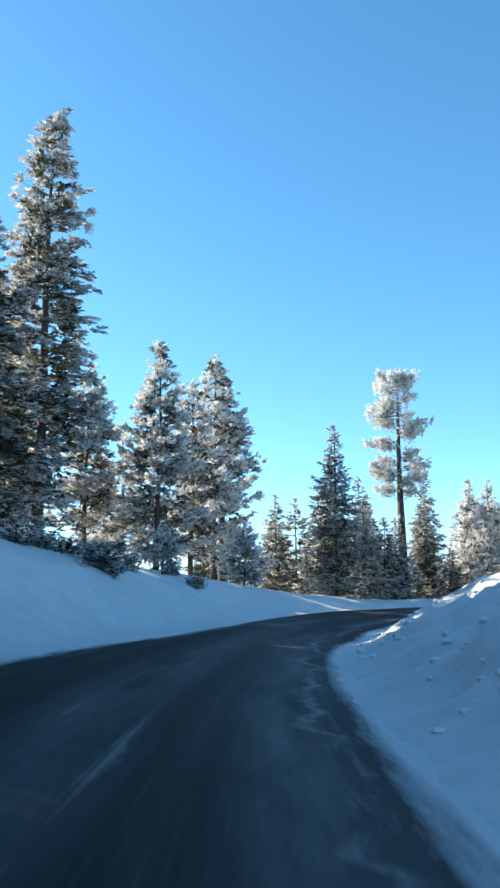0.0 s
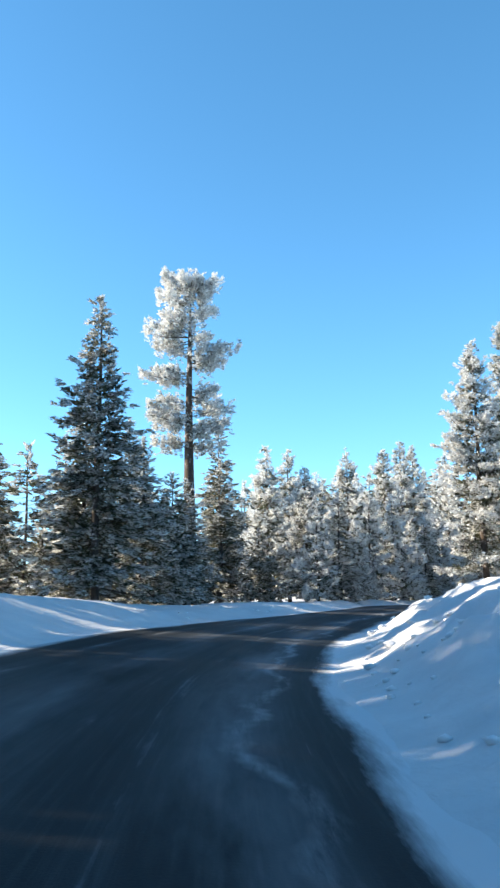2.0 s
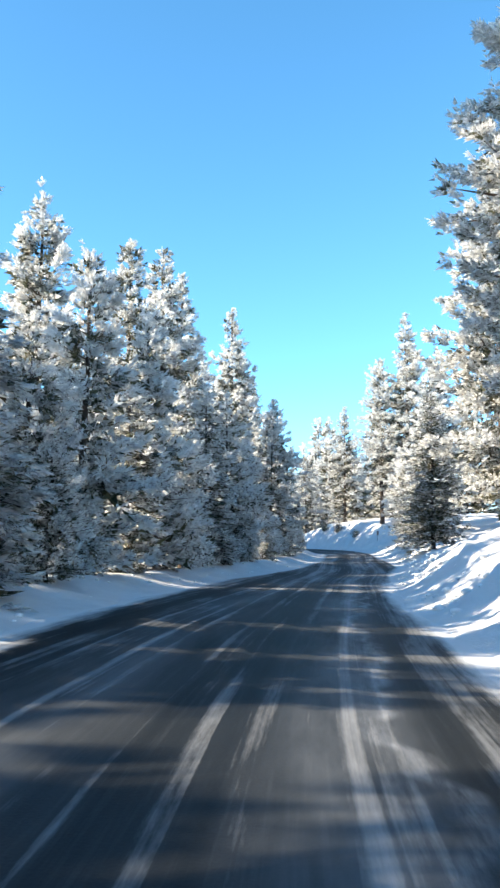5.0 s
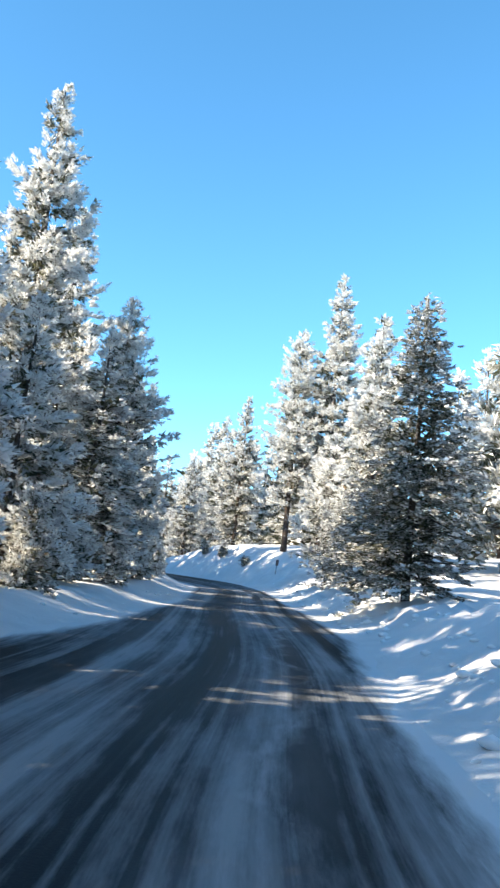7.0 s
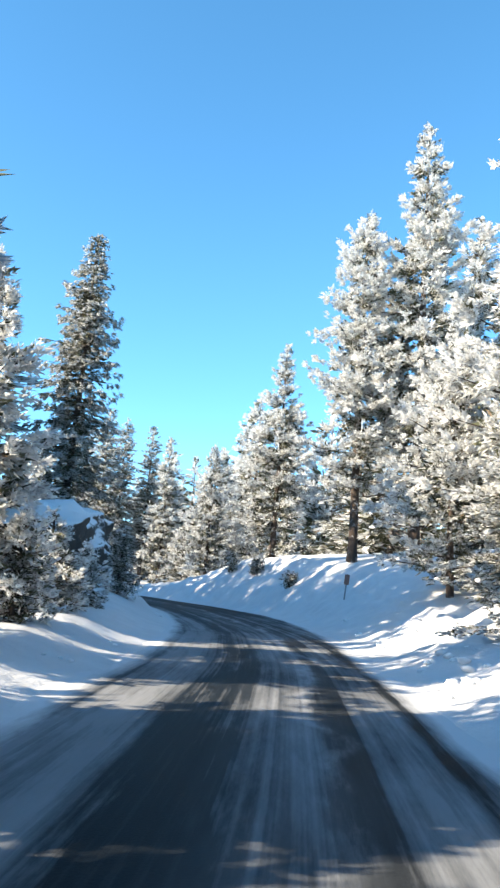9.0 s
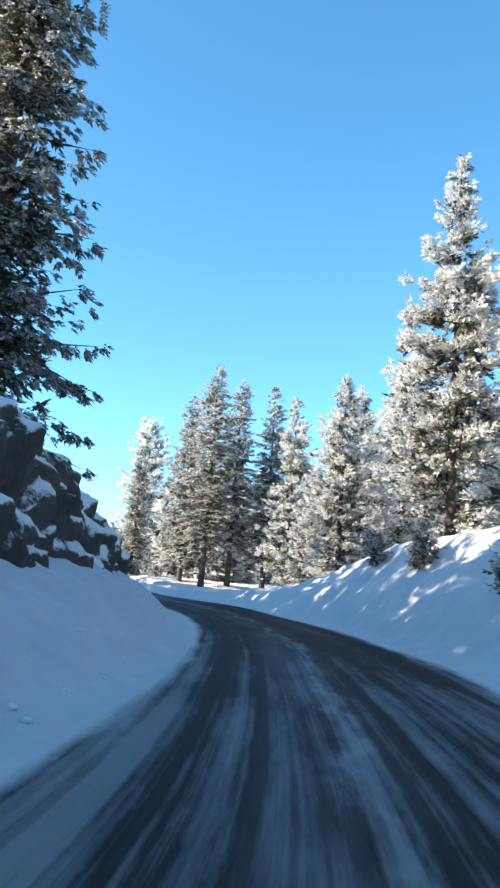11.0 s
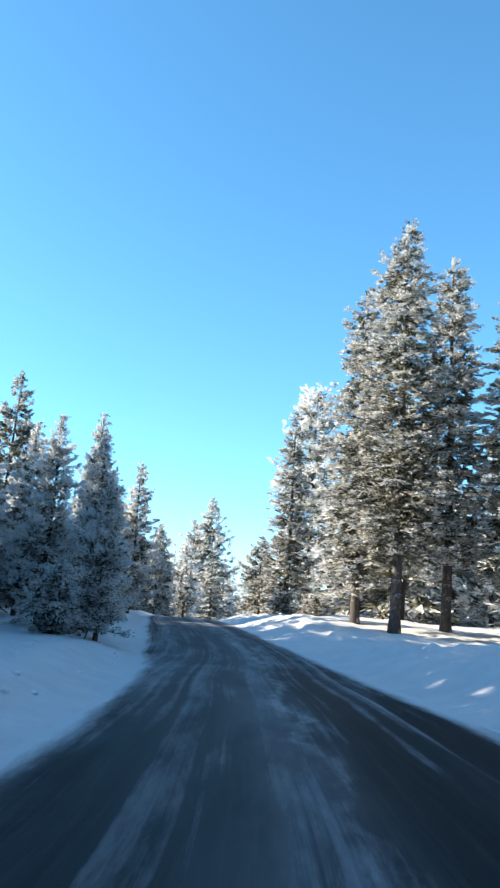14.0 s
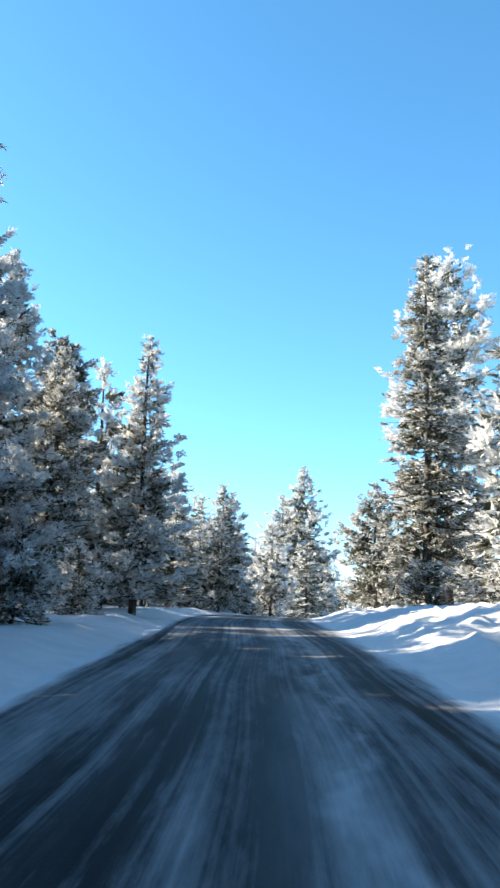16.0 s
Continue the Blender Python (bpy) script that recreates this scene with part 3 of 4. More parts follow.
    layer.data.foreach_set("value", (np.repeat(rime[w], 3) + np.tile((-0.08, -0.08, 0.16), k)).astype(np.float32))
    trunk_part(root, H, r0, lean, BARK if kind == "pine" else DARK_BARK, rng)
    keep = np.arange(n)[:: max(1, n // (200 if fine else 90))]
    one = np.full(len(keep), 1.0)
    lv, lf = limb_prisms(along(keep, 0 * one), along(keep, 0.55 * one), along(keep, 0.97 * one), np.maximum(0.012, 0.016 * b[keep, 2]))
    mesh_object("branchwork", lv, lf, [BARK if kind == "pine" else DARK_BARK], root, kind="stuff")
    if load:
        load //= 2
        pick = rng.choice(n, load, p=share / share.sum())
        t = rng.uniform(0.35, 1.0, load)
        at = along(pick, t) + across[pick] * (rng.uniform(-0.25, 0.25, load) * b[pick, 2] * (1.05 - t))[:, None] + up * 0.06
        lumps("snow_load", at, rng.uniform(0.05, 0.13, load) * (0.6 + 0.1 * radius), root, rng)
    return root


FIR, PINE = "tall conical fir with frosted dark green boughs in snow", "tall pine with clumps of frost-white needles"
# beside the first bend: the left bank's stand
tree("fir_tree", -12.9, 37.0, 22.0, 3.8, 40000, 0.75, "tall dark fir on the snowy bank, lightly frosted", seed=1, bare=0.05, blade=1.0)
tree("fir_tree", -11.0, 42.7, 29.1, 2.75, 50000, 0.95, "very tall slim fir with drooping frosted boughs", seed=2, bare=0.12, sharp=0.55, droop=0.12, blade=1.0)
tree("pine_tree", -6.1, 55.5, 19.4, 2.6, 22000, 0.83, PINE, "pine", seed=3, bare=0.1, blade=1.0)
tree("pine_tree", -2.9, 70.6, 23.2, 3.0, 22000, 0.87, PINE, "pine", seed=4, bare=0.15, blade=1.0)
tree("pine_tree", -4.4, 64.0, 19.0, 3.0, 22000, 0.83, PINE, "pine", seed=41, bare=0.12, blade=1.0)
tree("pine_tree", -2.3, 75.0, 23.0, 2.7, 30000, 0.64, "broad pine with a dark bare lower trunk", "pine", seed=5, bare=0.36, thick=0.42, blade=1.0)
tree("fir_tree", 2.7, 79.9, 9.8, 1.6, 8000, 0.70, "small conical fir white with frost", seed=6, blade=1.0)
tree("fir_tree", 6.0, 84.0, 7.6, 1.4, 6000, 0.81, "small conical fir white with frost", seed=61, blade=1.0)
tree("young_pine", -0.25, 54.0, 6.6, 1.5, 13000, 0.92, "young pine bowed under frost on the bank", "pine", seed=7, bare=0.12, load=60, blade=1.0)
tree("young_pine", -4.2, 41.0, 5.25, 0.8, 9000, 0.92, "slim young pine bowed under frost on the bank", "pine", seed=8, bare=0.2, load=60, blade=1.0)
tree("fir_tree", 7.4, 69.4, 16.6, 2.6, 40000, 0.78, "dense blue-green fir dusted with frost", seed=9, bare=0.05, blade=1.0)
tree("fir_tree", 10.3, 73.5, 10.5, 2.3, 40000, 0.78, "dense blue-green fir dusted with frost", seed=10, bare=0.05, blade=1.0)
HERO = [(0.985, 20, 1.3), (0.985, 160, 1.4), (0.98, 270, 1.4), (0.97, 80, 1.9), (0.965, 190, 2.4), (0.96, 330, 2.0), (0.955, 0, 2.5), (0.95, 240, 2.0), (0.93, 150, 2.5), (0.93, 30, 2.2),
        (0.90, 180, 2.4), (0.89, 350, 2.0), (0.87, 300, 1.8), (0.86, 200, 2.0), (0.83, 170, 3.2), (0.82, 220, 2.7), (0.81, 10, 1.7), (0.80, 190, 3.5), (0.77, 150, 2.7), (0.76, 330, 2.5),
        (0.74, 345, 3.7), (0.72, 5, 2.7)]
HERO_LOW = [(0.69, 200, 3.0), (0.67, 180, 3.6), (0.64, 340, 2.0), (0.62, 20, 2.5), (0.60, 160, 2.3), (0.575, 355, 3.2), (0.56, 190, 3.2), (0.54, 210, 3.7), (0.53, 15, 3.2), (0.51, 330, 3.0),
            (0.48, 170, 2.7), (0.47, 10, 2.7)]
tree("pine_tree", 17.1, 91.4, 27.6, 3, 75000, 0.88, "towering old pine with a flat frosted top and bare trunk", "pine", seed=11, tiers=HERO + HERO_LOW, thick=0.58, blade=1.0)
tree("fir_tree", 20.8, 96.5, 16.5, 2.4, 22000, 0.70, FIR, seed=12, blade=1.0)
tree("fir_tree", 15.0, 84.0, 10.0, 2.2, 29000, 0.70, FIR, seed=13, load=120, blade=1.0)
tree("pine_tree", 30.4, 112.0, 18.2, 2.6, 22000, 0.93, PINE, "pine", seed=14, blade=1.0)
tree("pine_tree", 33.5, 114.0, 18.4, 2.5, 22000, 0.93, PINE, "pine", seed=15, blade=1.0)
tree("fir_tree", 21.5, 88.2, 7.2, 1.9, 19000, 0.70, "bushy fir with thick snow on its boughs", seed=16, load=260, blade=1.0)
tree("pine_tree", 25.1, 87.9, 11.8, 2.1, 66000, 0.93, PINE, "pine", seed=17, bare=0.08, blade=1.0)
tree("fir_tree", 27.5, 92.0, 9.5, 1.9, 43000, 0.70, FIR, seed=18, load=120, blade=1.0)
tree("pine_tree", 34.0, 99.8, 15.6, 2.3, 40000, 1.1, PINE, "pine", seed=19, blade=1.0)
tree("young_pine", 30.0, 88.8, 4.9, 1.0, 34000, 0.97, "young pine capped with thick snow", "pine", seed=20, load=60, blade=0.9)
tree("pine_tree", 40.6, 105.4, 17.2, 2.2, 40000, 0.93, PINE, "pine", seed=21, blade=1.0)
tree("pine_tree", 44.9, 109.7, 19.1, 2.2, 40000, 0.93, PINE, "pine", seed=22, blade=1.0)
tree("pine_tree", 48.5, 113.5, 19.6, 2.2, 40000, 0.93, PINE, "pine", seed=23, blade=1.0)
tree("pine_tree", 38.0, 101.0, 9.0, 2.0, 53000, 1.1, PINE, "pine", seed=24, blade=1.0)
tree("pine_tree", 55.0, 117.4, 19.6, 2.2, 66000, 1.0, PINE, "pine", seed=25, blade=1.0)
tree("pine_tree", 58.5, 121.0, 17.4, 2.2, 66000, 1.0, PINE, "pine", seed=26, blade=1.0)
tree("pine_tree", 61.3, 120.8, 14.4, 2.3, 66000, 1.0, PINE, "pine", seed=27, load=500, blade=0.9)
tree("pine_tree", 64.5, 125.5, 14.0, 2.0, 66000, 0.93, PINE, "pine", seed=28, blade=1.0)
# beside the right verge
tree("pine_tree", 30.6, 73.4, 17.7, 2.5, 66000, 0.95, "dense pine thick with sunlit frost", "pine", seed=30, bare=0.1, load=700, blade=1.0)
tree("pine_tree", 38.6, 81.6, 22.6, 2.3, 100000, 0.90, "dense pine thick with sunlit frost", "pine", seed=31, bare=0.14, load=900, blade=1.0)
tree("pine_tree", 48.4, 90.9, 18.9, 2.6, 66000, 0.93, "dense pine thick with sunlit frost", "pine", seed=32, bare=0.1, load=700, blade=1.0)
tree("fir_tree", 65.0, 108.6, 13.4, 2.2, 66000, 0.77, "dense fir with snow-laden boughs near the verge", seed=33, load=380, sharp=0.7, blade=1.0)
tree("fir_tree", 73.0, 116.5, 8.5, 2.0, 66000, 0.8, "bushy dark fir with snow on its boughs", seed=34, load=240, blade=1.0)
tree("fir_tree", 78.0, 121.5, 9.5, 2.2, 61000, 0.8, "bushy dark fir with snow on its boughs", seed=35, load=240, blade=1.0)
tree("pine_tree", 83.9, 124.9, 21.6, 2.7, 40000, 1.05, PINE, "pine", seed=36, blade=1.0)
tree("pine_tree", 85.5, 129.5, 14.0, 2.4, 66000, 1.05, PINE, "pine", seed=37, blade=1.0)
tree("pine_tree", 98.0, 140.7, 32.8, 3.2, 70000, 1.05, "very tall pine white with frost", "pine", seed=38, bare=0.1, blade=1.0)
tree("pine_tree", 96.2, 143.5, 27.0, 2.4, 100000, 1.05, "broad pine white with frost", "pine", seed=39, bare=0.2, sharp=0.6, blade=1.0)
tree("pine_tree", 104.4, 141.2, 29.4, 2.8, 22000, 0.97, PINE, "pine", seed=40, bare=0.2, blade=1.0)
tree("pine_tree", 103.9, 158.1, 24.0, 2.3, 64000, 0.93, PINE, "pine", seed=42, bare=0.05, load=400, blade=1.0)
tree("pine_tree", 120.0, 179.0, 27.0, 2.6, 22000, 0.97, "tall frosted pine behind the stand", "pine", seed=43, bare=0.2, blade=1.0)
tree("pine_tree", 110.5, 174.4, 18.8, 2.3, 60000, 0.95, PINE, "pine", seed=44, blade=1.0)
tree("pine_tree", 114.8, 178.4, 19.7, 2.4, 40000, 0.92, PINE, "pine", seed=45, blade=1.0)
tree("young_pine", 117.0, 176.5, 13.0, 1.7, 18000, 0.97, "young pine white with frost on the bank", "pine", seed=46, blade=1.0)
# left, on and past the rock
tree("fir_tree", 84.3, 154.1, 24.6, 2.35, 120000, 0.72, "tall fir above the rock, snow on drooping boughs", seed=47, bare=0.03, sharp=0.62, base=7.6, load=300, droop=0.7, blade=0.9)
tree("fir_tree", 95.0, 202.6, 30.6, 2.0, 40000, 0.55, "tall dark fir behind the cutting, lightly frosted", seed=48, bare=0.1)
tree("young_pine", 98.0, 192.0, 10.6, 1.6, 39000, 1.1, PINE, "pine", seed=49, blade=1.0)
tree("pine_tree", 102.0, 209.6, 14.3, 1.5, 66000, 1.1, PINE, "pine", seed=50, load=250, blade=1.0)
tree("pine_tree", 101.1, 218.0, 15.7, 1.6, 40000, 1.1, PINE, "pine", seed=51, blade=1.0)
tree("pine_tree", 104.7, 217.8, 16.7, 1.35, 66000, 1.1, PINE, "pine", seed=52, load=300, blade=1.0)
tree("young_pine", 103.6, 204.5, 12.4, 1.2, 66000, 1.1, PINE, "pine", seed=53, blade=0.9)
tree("young_pine", 103.6, 200.5, 10.0, 1.1, 66000, 1.1, PINE, "pine", seed=54, blade=0.9)
tree("pine_tree", 99.6, 240.0, 24.8, 2.4, 22000, 0.58, PINE, "pine", seed=55, blade=1.0)
tree("pine_tree", 109.4, 232.7, 16.9, 1.6, 40000, 1.1, PINE, "pine", seed=56, bare=0.08, blade=1.0)
tree("pine_tree", 106.5, 225.0, 13.5, 1.2, 40000, 0.8, "slim dark pine lightly frosted", "pine", seed=57, bare=0.3, blade=1.0)
tree("pine_tree", 105.0, 223.4, 16.0, 1.6, 66000, 1.1, PINE, "pine", seed=58, load=250, blade=1.0)
# right, the last stand
tree("fir_tree", 120.8, 211.8, 29.5, 3.1, 90000, 0.9, FIR, seed=59, bare=0.19, sharp=0.58, blade=1.0)
tree("fir_tree", 125.6, 214.8, 29.8, 2.7, 60000, 0.9, FIR, seed=60, bare=0.19, sharp=0.6, blade=1.0)
tree("fir_tree", 120.5, 216.7, 27.0, 2.7, 70000, 0.92, FIR, seed=62, bare=0.14, sharp=0.62, blade=1.0)
tree("fir_tree", 128.2, 211.6, 28.6, 2.3, 40000, 0.9, FIR, seed=63, bare=0.16, sharp=0.65, blade=1.0)
tree("pine_tree", 127.5, 206.0, 26.1, 2.7, 40000, 0.96, "tall pine with golden sunlit frost", "pine", seed=64, blade=1.0)
tree("pine_tree", 130.5, 251.7, 30.9, 3.2, 40000, 1.2, "flat-topped pine blazing white with frost", "pine", seed=65, bare=0.3, sharp=0.4, blade=1.0)
tree("fir_tree", 123.1, 236.8, 24.1, 2.0, 50000, 0.86, FIR, seed=66, sharp=0.65, blade=1.0)
tree("pine_tree", 124.2, 248.0, 14.0, 2.0, 16000, 0.70, PINE, "pine", seed=67, blade=1.0)
tree("pine_tree", 137.3, 324.0, 29.5, 4.0, 22000, 0.81, "distant pine with a dark bare trunk", "pine", seed=68, bare=0.3, thick=0.4, blade=1.0)
tree("pine_tree", 134.5, 326.0, 25.0, 3.6, 22000, 0.81, "distant pine with a dark bare trunk", "pine", seed=69, bare=0.3, blade=1.0)
tree("pine_tree", 116.6, 262.0, 15.5, 1.9, 17000, 0.8, PINE, "pine", seed=70, blade=1.0)
tree("pine_tree", 120.5, 285.0, 18.5, 2.2, 22000, 0.58, PINE, "pine", seed=71, blade=1.0)
tree("pine_tree", -11.3, 57.0, 18.5, 2.4, 22000, 0.85, PINE, "pine", seed=72, bare=0.2, blade=1.0)
tree("pine_tree", 141.0, 205.5, 32.5, 3.4, 22000, 1.15, "tall far pine white with sunlit rime", "pine", seed=75, bare=0.12)
tree("pine_tree", 116.6, 186.2, 12.2, 2.2, 30000, 0.9, "bushy pine with snow-laden lower boughs", "pine", seed=76, bare=0.02, load=200)
tree("pine_tree", 106.0, 232.0, 16.2, 1.5, 16000, 0.45, "slim dark pine with a long bare trunk", "pine", seed=77, bare=0.45, sharp=0.6)
SNAG = [(0.12 + 0.022 * k, (k * 137) % 360, 2.6 - 0.055 * k) for k in range(40)]
tree("bare_tree", -9.2, 60.0, 14.6, 2.4, 1500, 0.85, "bare dead fir with thin frosted limbs", "pine", seed=73, tiers=SNAG, blade=1.0)
tree("young_fir", 79.5, 140.3, 6.3, 0.62, 26000, 0.85, "young fir bent under snow beside the cutting", seed=74, load=160, blade=1.0)
# firs added in and behind the left row, to shade the right bank
for k, (x, y, top) in enumerate([(13.0, 78.8, 9.5), (8.0, 79.5, 15.0), (12.0, 88.5, 15.0), (8.0, 93.0, 14.5), (20.0, 93.0, 13.0), (3.0, 89.0, 13.0), (14.0, 96.0, 14.0)]):
    tree("fir_tree", x, y, top, 1.9, 16000, 0.75, FIR, seed=170 + k)
# pines added at the view's left edge, hidden, to shade the right bank
for k, (x, y, top) in enumerate([(-17.0, 50.0, 19.0), (-17.5, 46.5, 19.5), (-14.2, 47.5, 21.0), (-16.5, 53.0, 22.0)]):
    tree("pine_tree", x, y, top, 2.2, 16000, 0.85, PINE, "pine", seed=180 + k, bare=0.1)


# ---- the forest behind, and unseen trees added for shade: copies of a few trees ----
def forest():
    kinds = [tree("pine_tree", 96 + 6 * k, 92 + 7 * k, 17 + k, 2.1, 4200, 1.02, "frosted pine of the snowy stand and its added shade trees", "pine", seed=80 + k, group="forest pines", blade=1.3) for k in range(3)]
    kinds += [tree("fir_tree", 122 + 6 * k, 124 + 7 * k, 18 + k, 2.1, 4200, 0.86, "frosted fir of the snowy stand and its added shade trees", seed=90 + k, group="forest firs", blade=1.3) for k in range(4)]
    taken = [(o.location.x, o.location.y) for o in scene.objects if o.type == "EMPTY"]
    # stretch of road, distance to its right, how many, and the heights
    # many left stands are added, mostly unseen, to shade the road and banks
    stands = [(-40, 30, -42, -11, 52, 14, 24), (22, 40, -60, -22, 9, 14, 19), (70, 100, -42, -18, 5, 7, 10), (60, 80, -50, -22, 6, 8, 12), (100, 150, -36, -17, 8, 6, 9), (215, 250, -30, -14, 18, 10, 14), (236, 268, -22, -13, 12, 8, 12), (148, 172, -45, -13, 34, 14, 19),
              (205, 240, -27, -13, 32, 10, 15), (200, 262, -50, -26, 26, 13, 17), (335, 430, -60, -12, 24, 11, 15), (335, 430, 10, 60, 24, 11, 15),
              (240, 330, -26, -13, 48, 8, 13), (262, 310, -11, -7, 16, 6, 11), (78, 135, 13, 36, 24, 12, 17), (135, 172, 18, 44, 20, 14, 20), (172, 232, 22, 48, 24, 15, 22), (232, 330, 15, 52, 40, 14, 22),
              (300, 420, -30, -8, 20, 10, 15), (300, 420, 8, 40, 24, 10, 17), (-50, 10, 16, 40, 8, 12, 18), (425, 560, -70, 70, 60, 12, 18),
              # these three are added left of the view, only to cast shade
              (174, 213, -20, -14.5, 26, 9, 12), (176, 210, -30, -21, 16, 12, 15), (222, 254, -36, -24, 26, 17, 21)]
    for index, (s0, s1, d0, d1, many, low, high) in enumerate(stands):
        rng = random.Random(40 + index)
        for _ in range(many):
            for _ in range(30):
                s, d = rng.uniform(s0, s1), rng.uniform(d0, d1)
                x, y = (float(v) for v in beside(s, d))
                # by the first bend the shade trees stay left of the view
                if s < 60 and d < 0 and y > 0 and x > -0.36 * y - 4:
                    continue
                if min(math.hypot(x - a, y - b) for a, b in taken) > 2.3:
                    break
            else:
                continue
            taken.append((x, y))
            k = rng.choice(kinds)
            h = rng.uniform(low, high) / (k.get("tall") or 16.0)
            copy_thing(k, Matrix.Translation((x, y, ground_height(x, y) - 0.1)) @ Matrix.Rotation(rng.uniform(0, 6.28), 4, "Z") @ Matrix.Diagonal((h * rng.uniform(0.9, 1.15), h, h, 1)))

    # added for shade: seven trees left of the view, five within the left row
    for k, (x, y, h) in enumerate([(-12.5, 5.0, 17), (-14.0, 9.0, 20), (-12.5, 12.5, 16), (-14.5, 16.0, 19), (-13.0, 19.5, 18), (-15.0, 23.0, 20), (-14.0, 27.0, 17), (8.0, 82.5, 9.5), (12.2, 86.0, 9), (9.0, 87.0, 10), (5.0, 86.5, 10.5), (11.4, 79.6, 8)]):
        one = kinds[k % 7]
        h /= one["tall"]
        copy_thing(one, Matrix.Translation((x, y, ground_height(x, y) - 0.1)) @ Matrix.Rotation(k * 1.7, 4, "Z") @ Matrix.Diagonal((h, h, h, 1)))


forest()

# young growth and shrubs by the verge
VERGE = [(98, 1.9, 2.0), (103, 2.6, 2.4), (108, 1.8, 2.6), (113, 2.2, 3.0), (117, 2.0, 2.2), (121, 2.4, 3.2), (125, 1.9, 2.8), (129, 2.3, 3.4), (133, 1.8, 2.4), (137, 2.4, 3.4), (141, 2.0, 2.6), (145, 2.3, 3.0),
         (149, 2.0, 2.4), (153, 2.4, 2.6), (157, 2.2, 2.0), (237, 3.2, 3.4), (241, 2.6, 2.6), (245, 3.2, 3.2), (250, 3.0, 3.0), (256, 2.8, 3.2), (263, 2.8, 3.0)]
for k, (s, off, h) in enumerate(VERGE):
    x, y = (float(v) for v in beside(s, table(LEFT_EDGE, s) - off))
    h *= 0.85
    r = 0.36 * h
    tree("young_pine", x, y, ground_height(x, y) + h, r, 9000, 0.95, "low bushy pine weighed down by snow", "pine", seed=120 + k, bare=0.02, load=40, blade=0.9, group="verge growth")
EDGE_STAND = [(87, 2.6, 6.5), (91, 2.2, 8.0), (95.5, 2.4, 6.0), (99, 2.2, 9.0), (103, 2.0, 7.0), (107, 2.4, 9.5), (111.5, 2.0, 7.5), (116, 2.4, 8.5), (121, 3.0, 9.0), (127, 3.2, 7.5), (133, 2.8, 8.5), (149, 3.2, 7.0)]
for k, (s, off, h) in enumerate(EDGE_STAND):
    x, y = (float(v) for v in beside(s, table(LEFT_EDGE, s) - off))
    kind = "fir" if k % 3 == 1 else "pine"
    tree(kind + "_tree", x, y, ground_height(x, y) + h, 0.17 * h, 15000, 1.12, "half-grown %s thick with frost at the road's edge" % kind, kind, seed=200 + k, bare=0.06, load=60, group="edge stand")
for k, (x, y, h, r) in enumerate([(-5.4, 31.6, 1.0, 1.1), (-6.1, 32.6, 0.6, 0.7), (-8.6, 31.0, 0.35, 0.8), (-7.9, 31.9, 0.35, 0.8), (-7.2, 33.0, 0.4, 0.7), (-6.2, 35.0, 0.5, 0.6), (-5.2, 36.5, 0.5, 0.6), (-4.0, 43.0, 0.6, 0.5), (-2.6, 41.0, 0.4, 0.5), (100.0, 155.3, 1.0, 0.6), (95.6, 147.5, 0.8, 0.45), (100.9, 156.6, 0.8, 0.5),
                                  (104.0, 163.0, 1.0, 0.7), (102.6, 161.0, 0.9, 0.6), (121.6, 233.0, 1.6, 1.2), (120.4, 222.6, 1.2, 0.9)]):
    tree("shrub", x, y, ground_height(x, y) + h, r * 0.8, 5000, 0.62, "small dark shrub half buried in snow", "pine", seed=150 + k, bare=0.02, thick=0.03, sharp=0.35, blade=0.6, load=25, group="verge shrubs")


# ---- the rock face in the cutting ----
def rock_face():
    # along the road: station, distance of the foot, of the brow, height of the brow over the road
    plan = [(166, -6.0, -7.0, 2.6), (172, -5.2, -6.1, 4.2), (178, -4.8, -5.8, 4.5), (185, -4.5, -5.6, 4.2), (188, -4.4, -5.5, 3.8), (192, -4.4, -5.5, 3.3), (195, -4.5, -5.5, 2.7), (198, -4.7, -5.6, 2.1), (203, -5.4, -6.3, 1.0)]
    verts, cols = [], 34
    stations = np.arange(166, 203.01, 0.3)
    for s in stations:
        foot, brow, high = (table(plan, s, k) for k in (1, 2, 3))
        z0 = float(lane(s)[2])
        for k in range(cols):
            f = k / (cols - 1)
            if f < 0.7:
                g = f / 0.7
                d, h = foot + (brow - foot) * g ** 1.3, -0.4 + rise(s, foot) * 0.8 + (high - rise(s, foot) * 0.8 + 0.4) * g
            else:
                g = (f - 0.7) / 0.3
                d, h = brow - 5 * g, high + 0.6 * math.sin(g * 2.2) - 2.0 * g ** 3
            x, y = (float(v) for v in beside(s, d))
            p = Vector((x, y, z0 + h))
            a = noise.fractal(p * 0.5, 0.8, 2.1, 5)
            crack = abs(noise.noise(Vector((x * 0.5, y * 0.5, (z0 + h) * 1.3)))) ** 0.5
            q = 0.55 * a - 0.5 * (0.6 - crack)
            x, y = (float(v) for v in beside(s, d + q * min(1, 3 * f + 0.2)))
            verts.append((x, y, p.z + 0.35 * a))
    ob = mesh_object("rock_face", verts, sheet_faces(len(stations), cols), [ROCK], smooth=True)
    tagged(ob, "steep dark brown rock face with snow on its ledges", "rock", kind="structure")


rock_face()


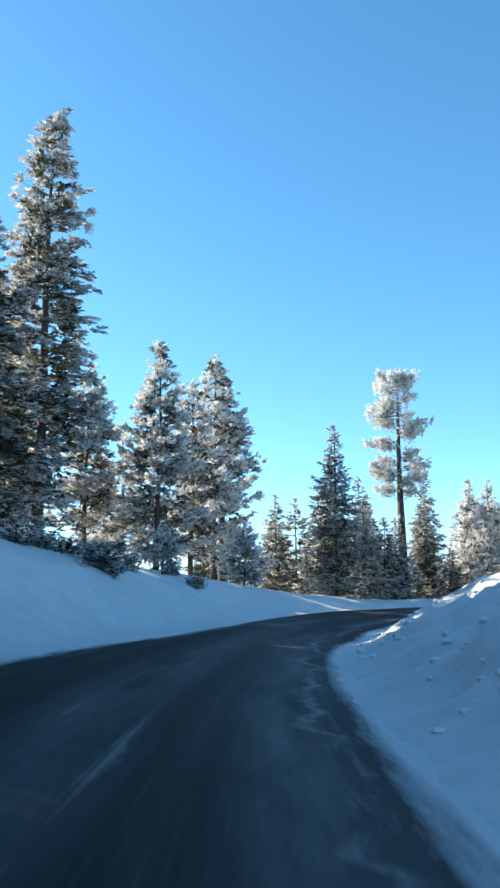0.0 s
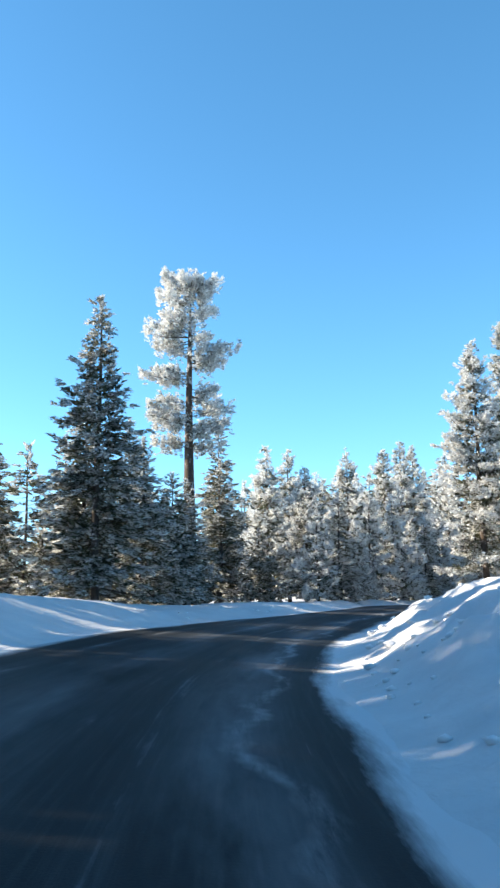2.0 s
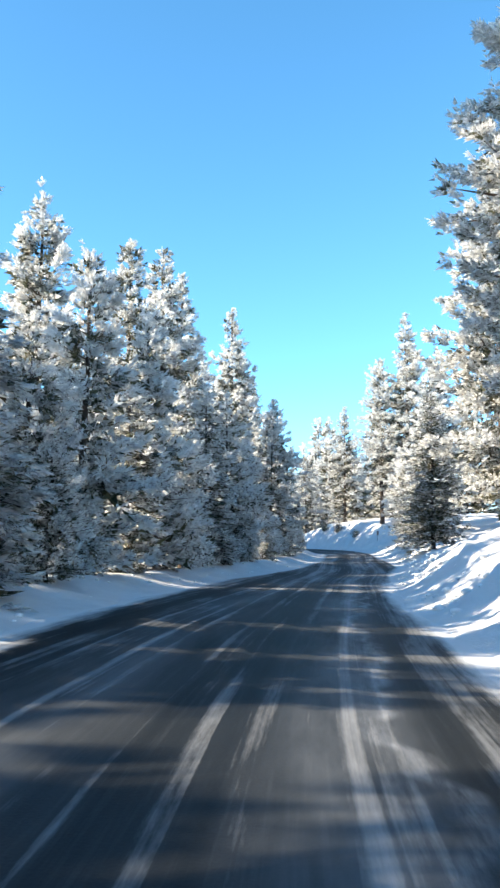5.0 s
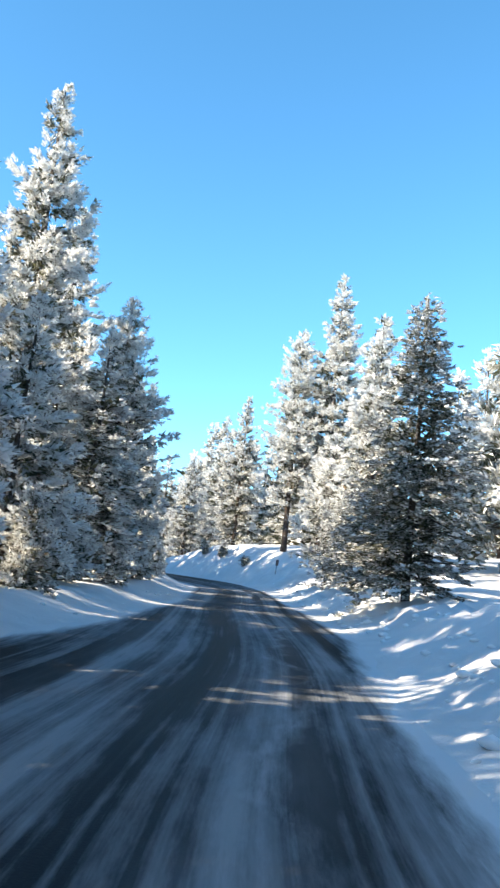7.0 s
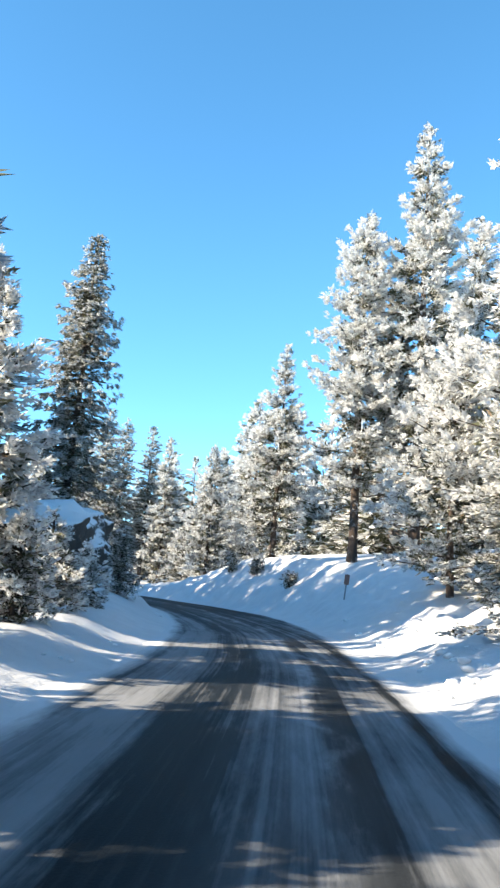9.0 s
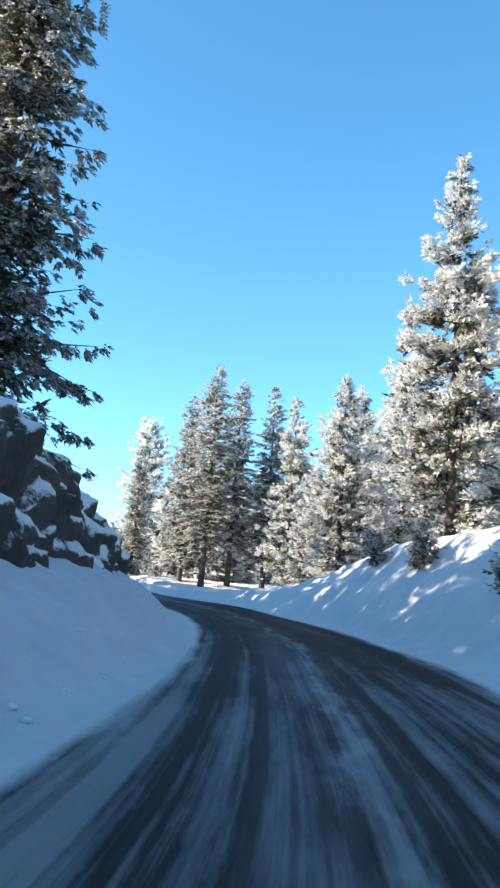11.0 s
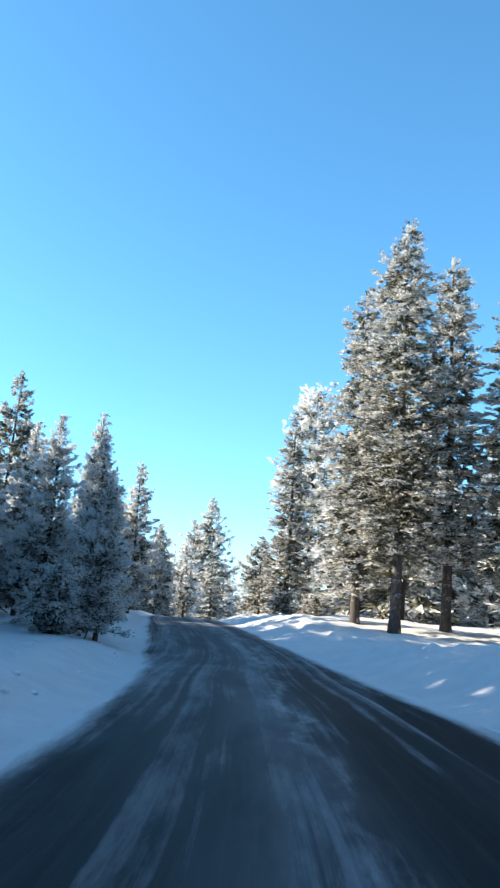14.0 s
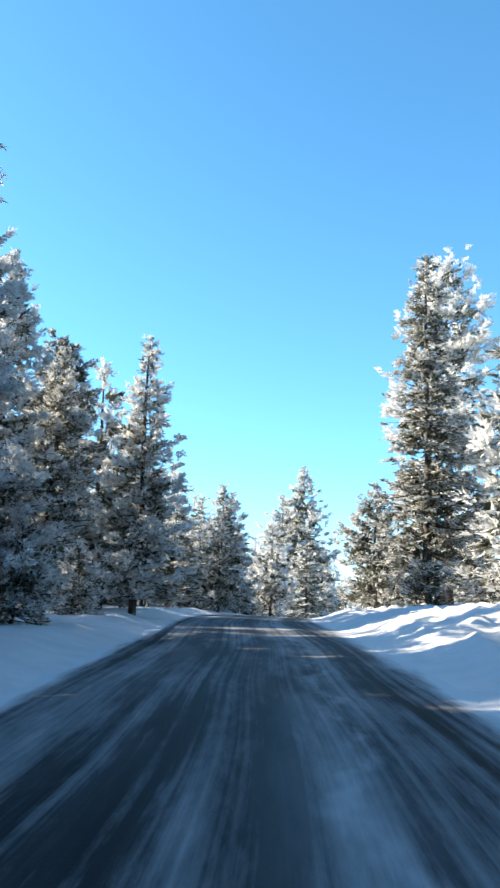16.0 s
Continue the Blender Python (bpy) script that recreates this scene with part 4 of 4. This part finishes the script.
# ---- small things ----
def box_part(name, centre, size, material, parent):
    bm = bmesh.new()
    bmesh.ops.create_cube(bm, size=1, matrix=Matrix.Translation(centre) @ Matrix.Diagonal((*size, 1)))
    bmesh.ops.bevel(bm, geom=bm.edges[:], offset=min(size) * 0.2, segments=1, affect="EDGES")
    me = bpy.data.meshes.new(name)
    bm.to_mesh(me)
    bm.free()
    me.materials.append(material)
    ob = new(name, me)
    ob.parent = parent
    return ob


def marker_post():
    x, y = 89.5, 137.8
    root = new("marker_post")
    root.location = (x, y, ground_height(x, y) - 0.25)
    root.rotation_euler = (radians(2), radians(4), radians(-36))
    tagged(root, "thin steel snow marker post with a small plate", "post")
    box_part("pole", (0, 0, 0.7), (0.06, 0.04, 1.4), STEEL, root)
    box_part("plate", (0, -0.035, 1.16), (0.22, 0.012, 0.44), PLATE, root)


def stick():
    x, y = (float(v) for v in beside(233.0, -5.2))
    root = new("broken_branch")
    root.location = (x, y, ground_height(x, y) - 0.1)
    tagged(root, "short broken branch stuck in the snow bank", "branch")
    lv, lf = limb_prisms([(0, 0, 0)], [(0.12, 0.05, 0.35)], [(0.3, 0.1, 0.6)], [0.05])
    mesh_object("wood", lv, lf, [DARK_BARK], root)


marker_post()
stick()


def snow_clods():
    """Broken lumps that the plough has thrown up on the banks."""
    rng = np.random.default_rng(77)
    at, size = [], []
    for _ in range(900):
        right = rng.random() < 0.8
        s = rng.uniform(5, 165) if right else rng.uniform(60, 240)
        edge = table(RIGHT_EDGE, s) if right else table(LEFT_EDGE, s)
        u = rng.gamma(2.0, 0.75)
        if noise.noise((s * 0.2, 40.0 if right else 60.0, 0)) < -0.1:
            continue
        d = edge + 0.1 + u if right else edge - 0.1 - u * 0.6
        x, y = (float(v) for v in beside(s, d))
        q = rng.uniform(0.03, 0.13) * (1.2 if right else 0.7)
        at.append((x, y, float(lane(s)[2]) + rise(s, d) + q * 0.15))
        size.append(q)
    ob = lumps("snow_clods", np.array(at), np.array(size), None, rng, squash=0.5)
    tagged(ob, "broken clods of ploughed snow along the road's banks", "snow clods")


snow_clods()
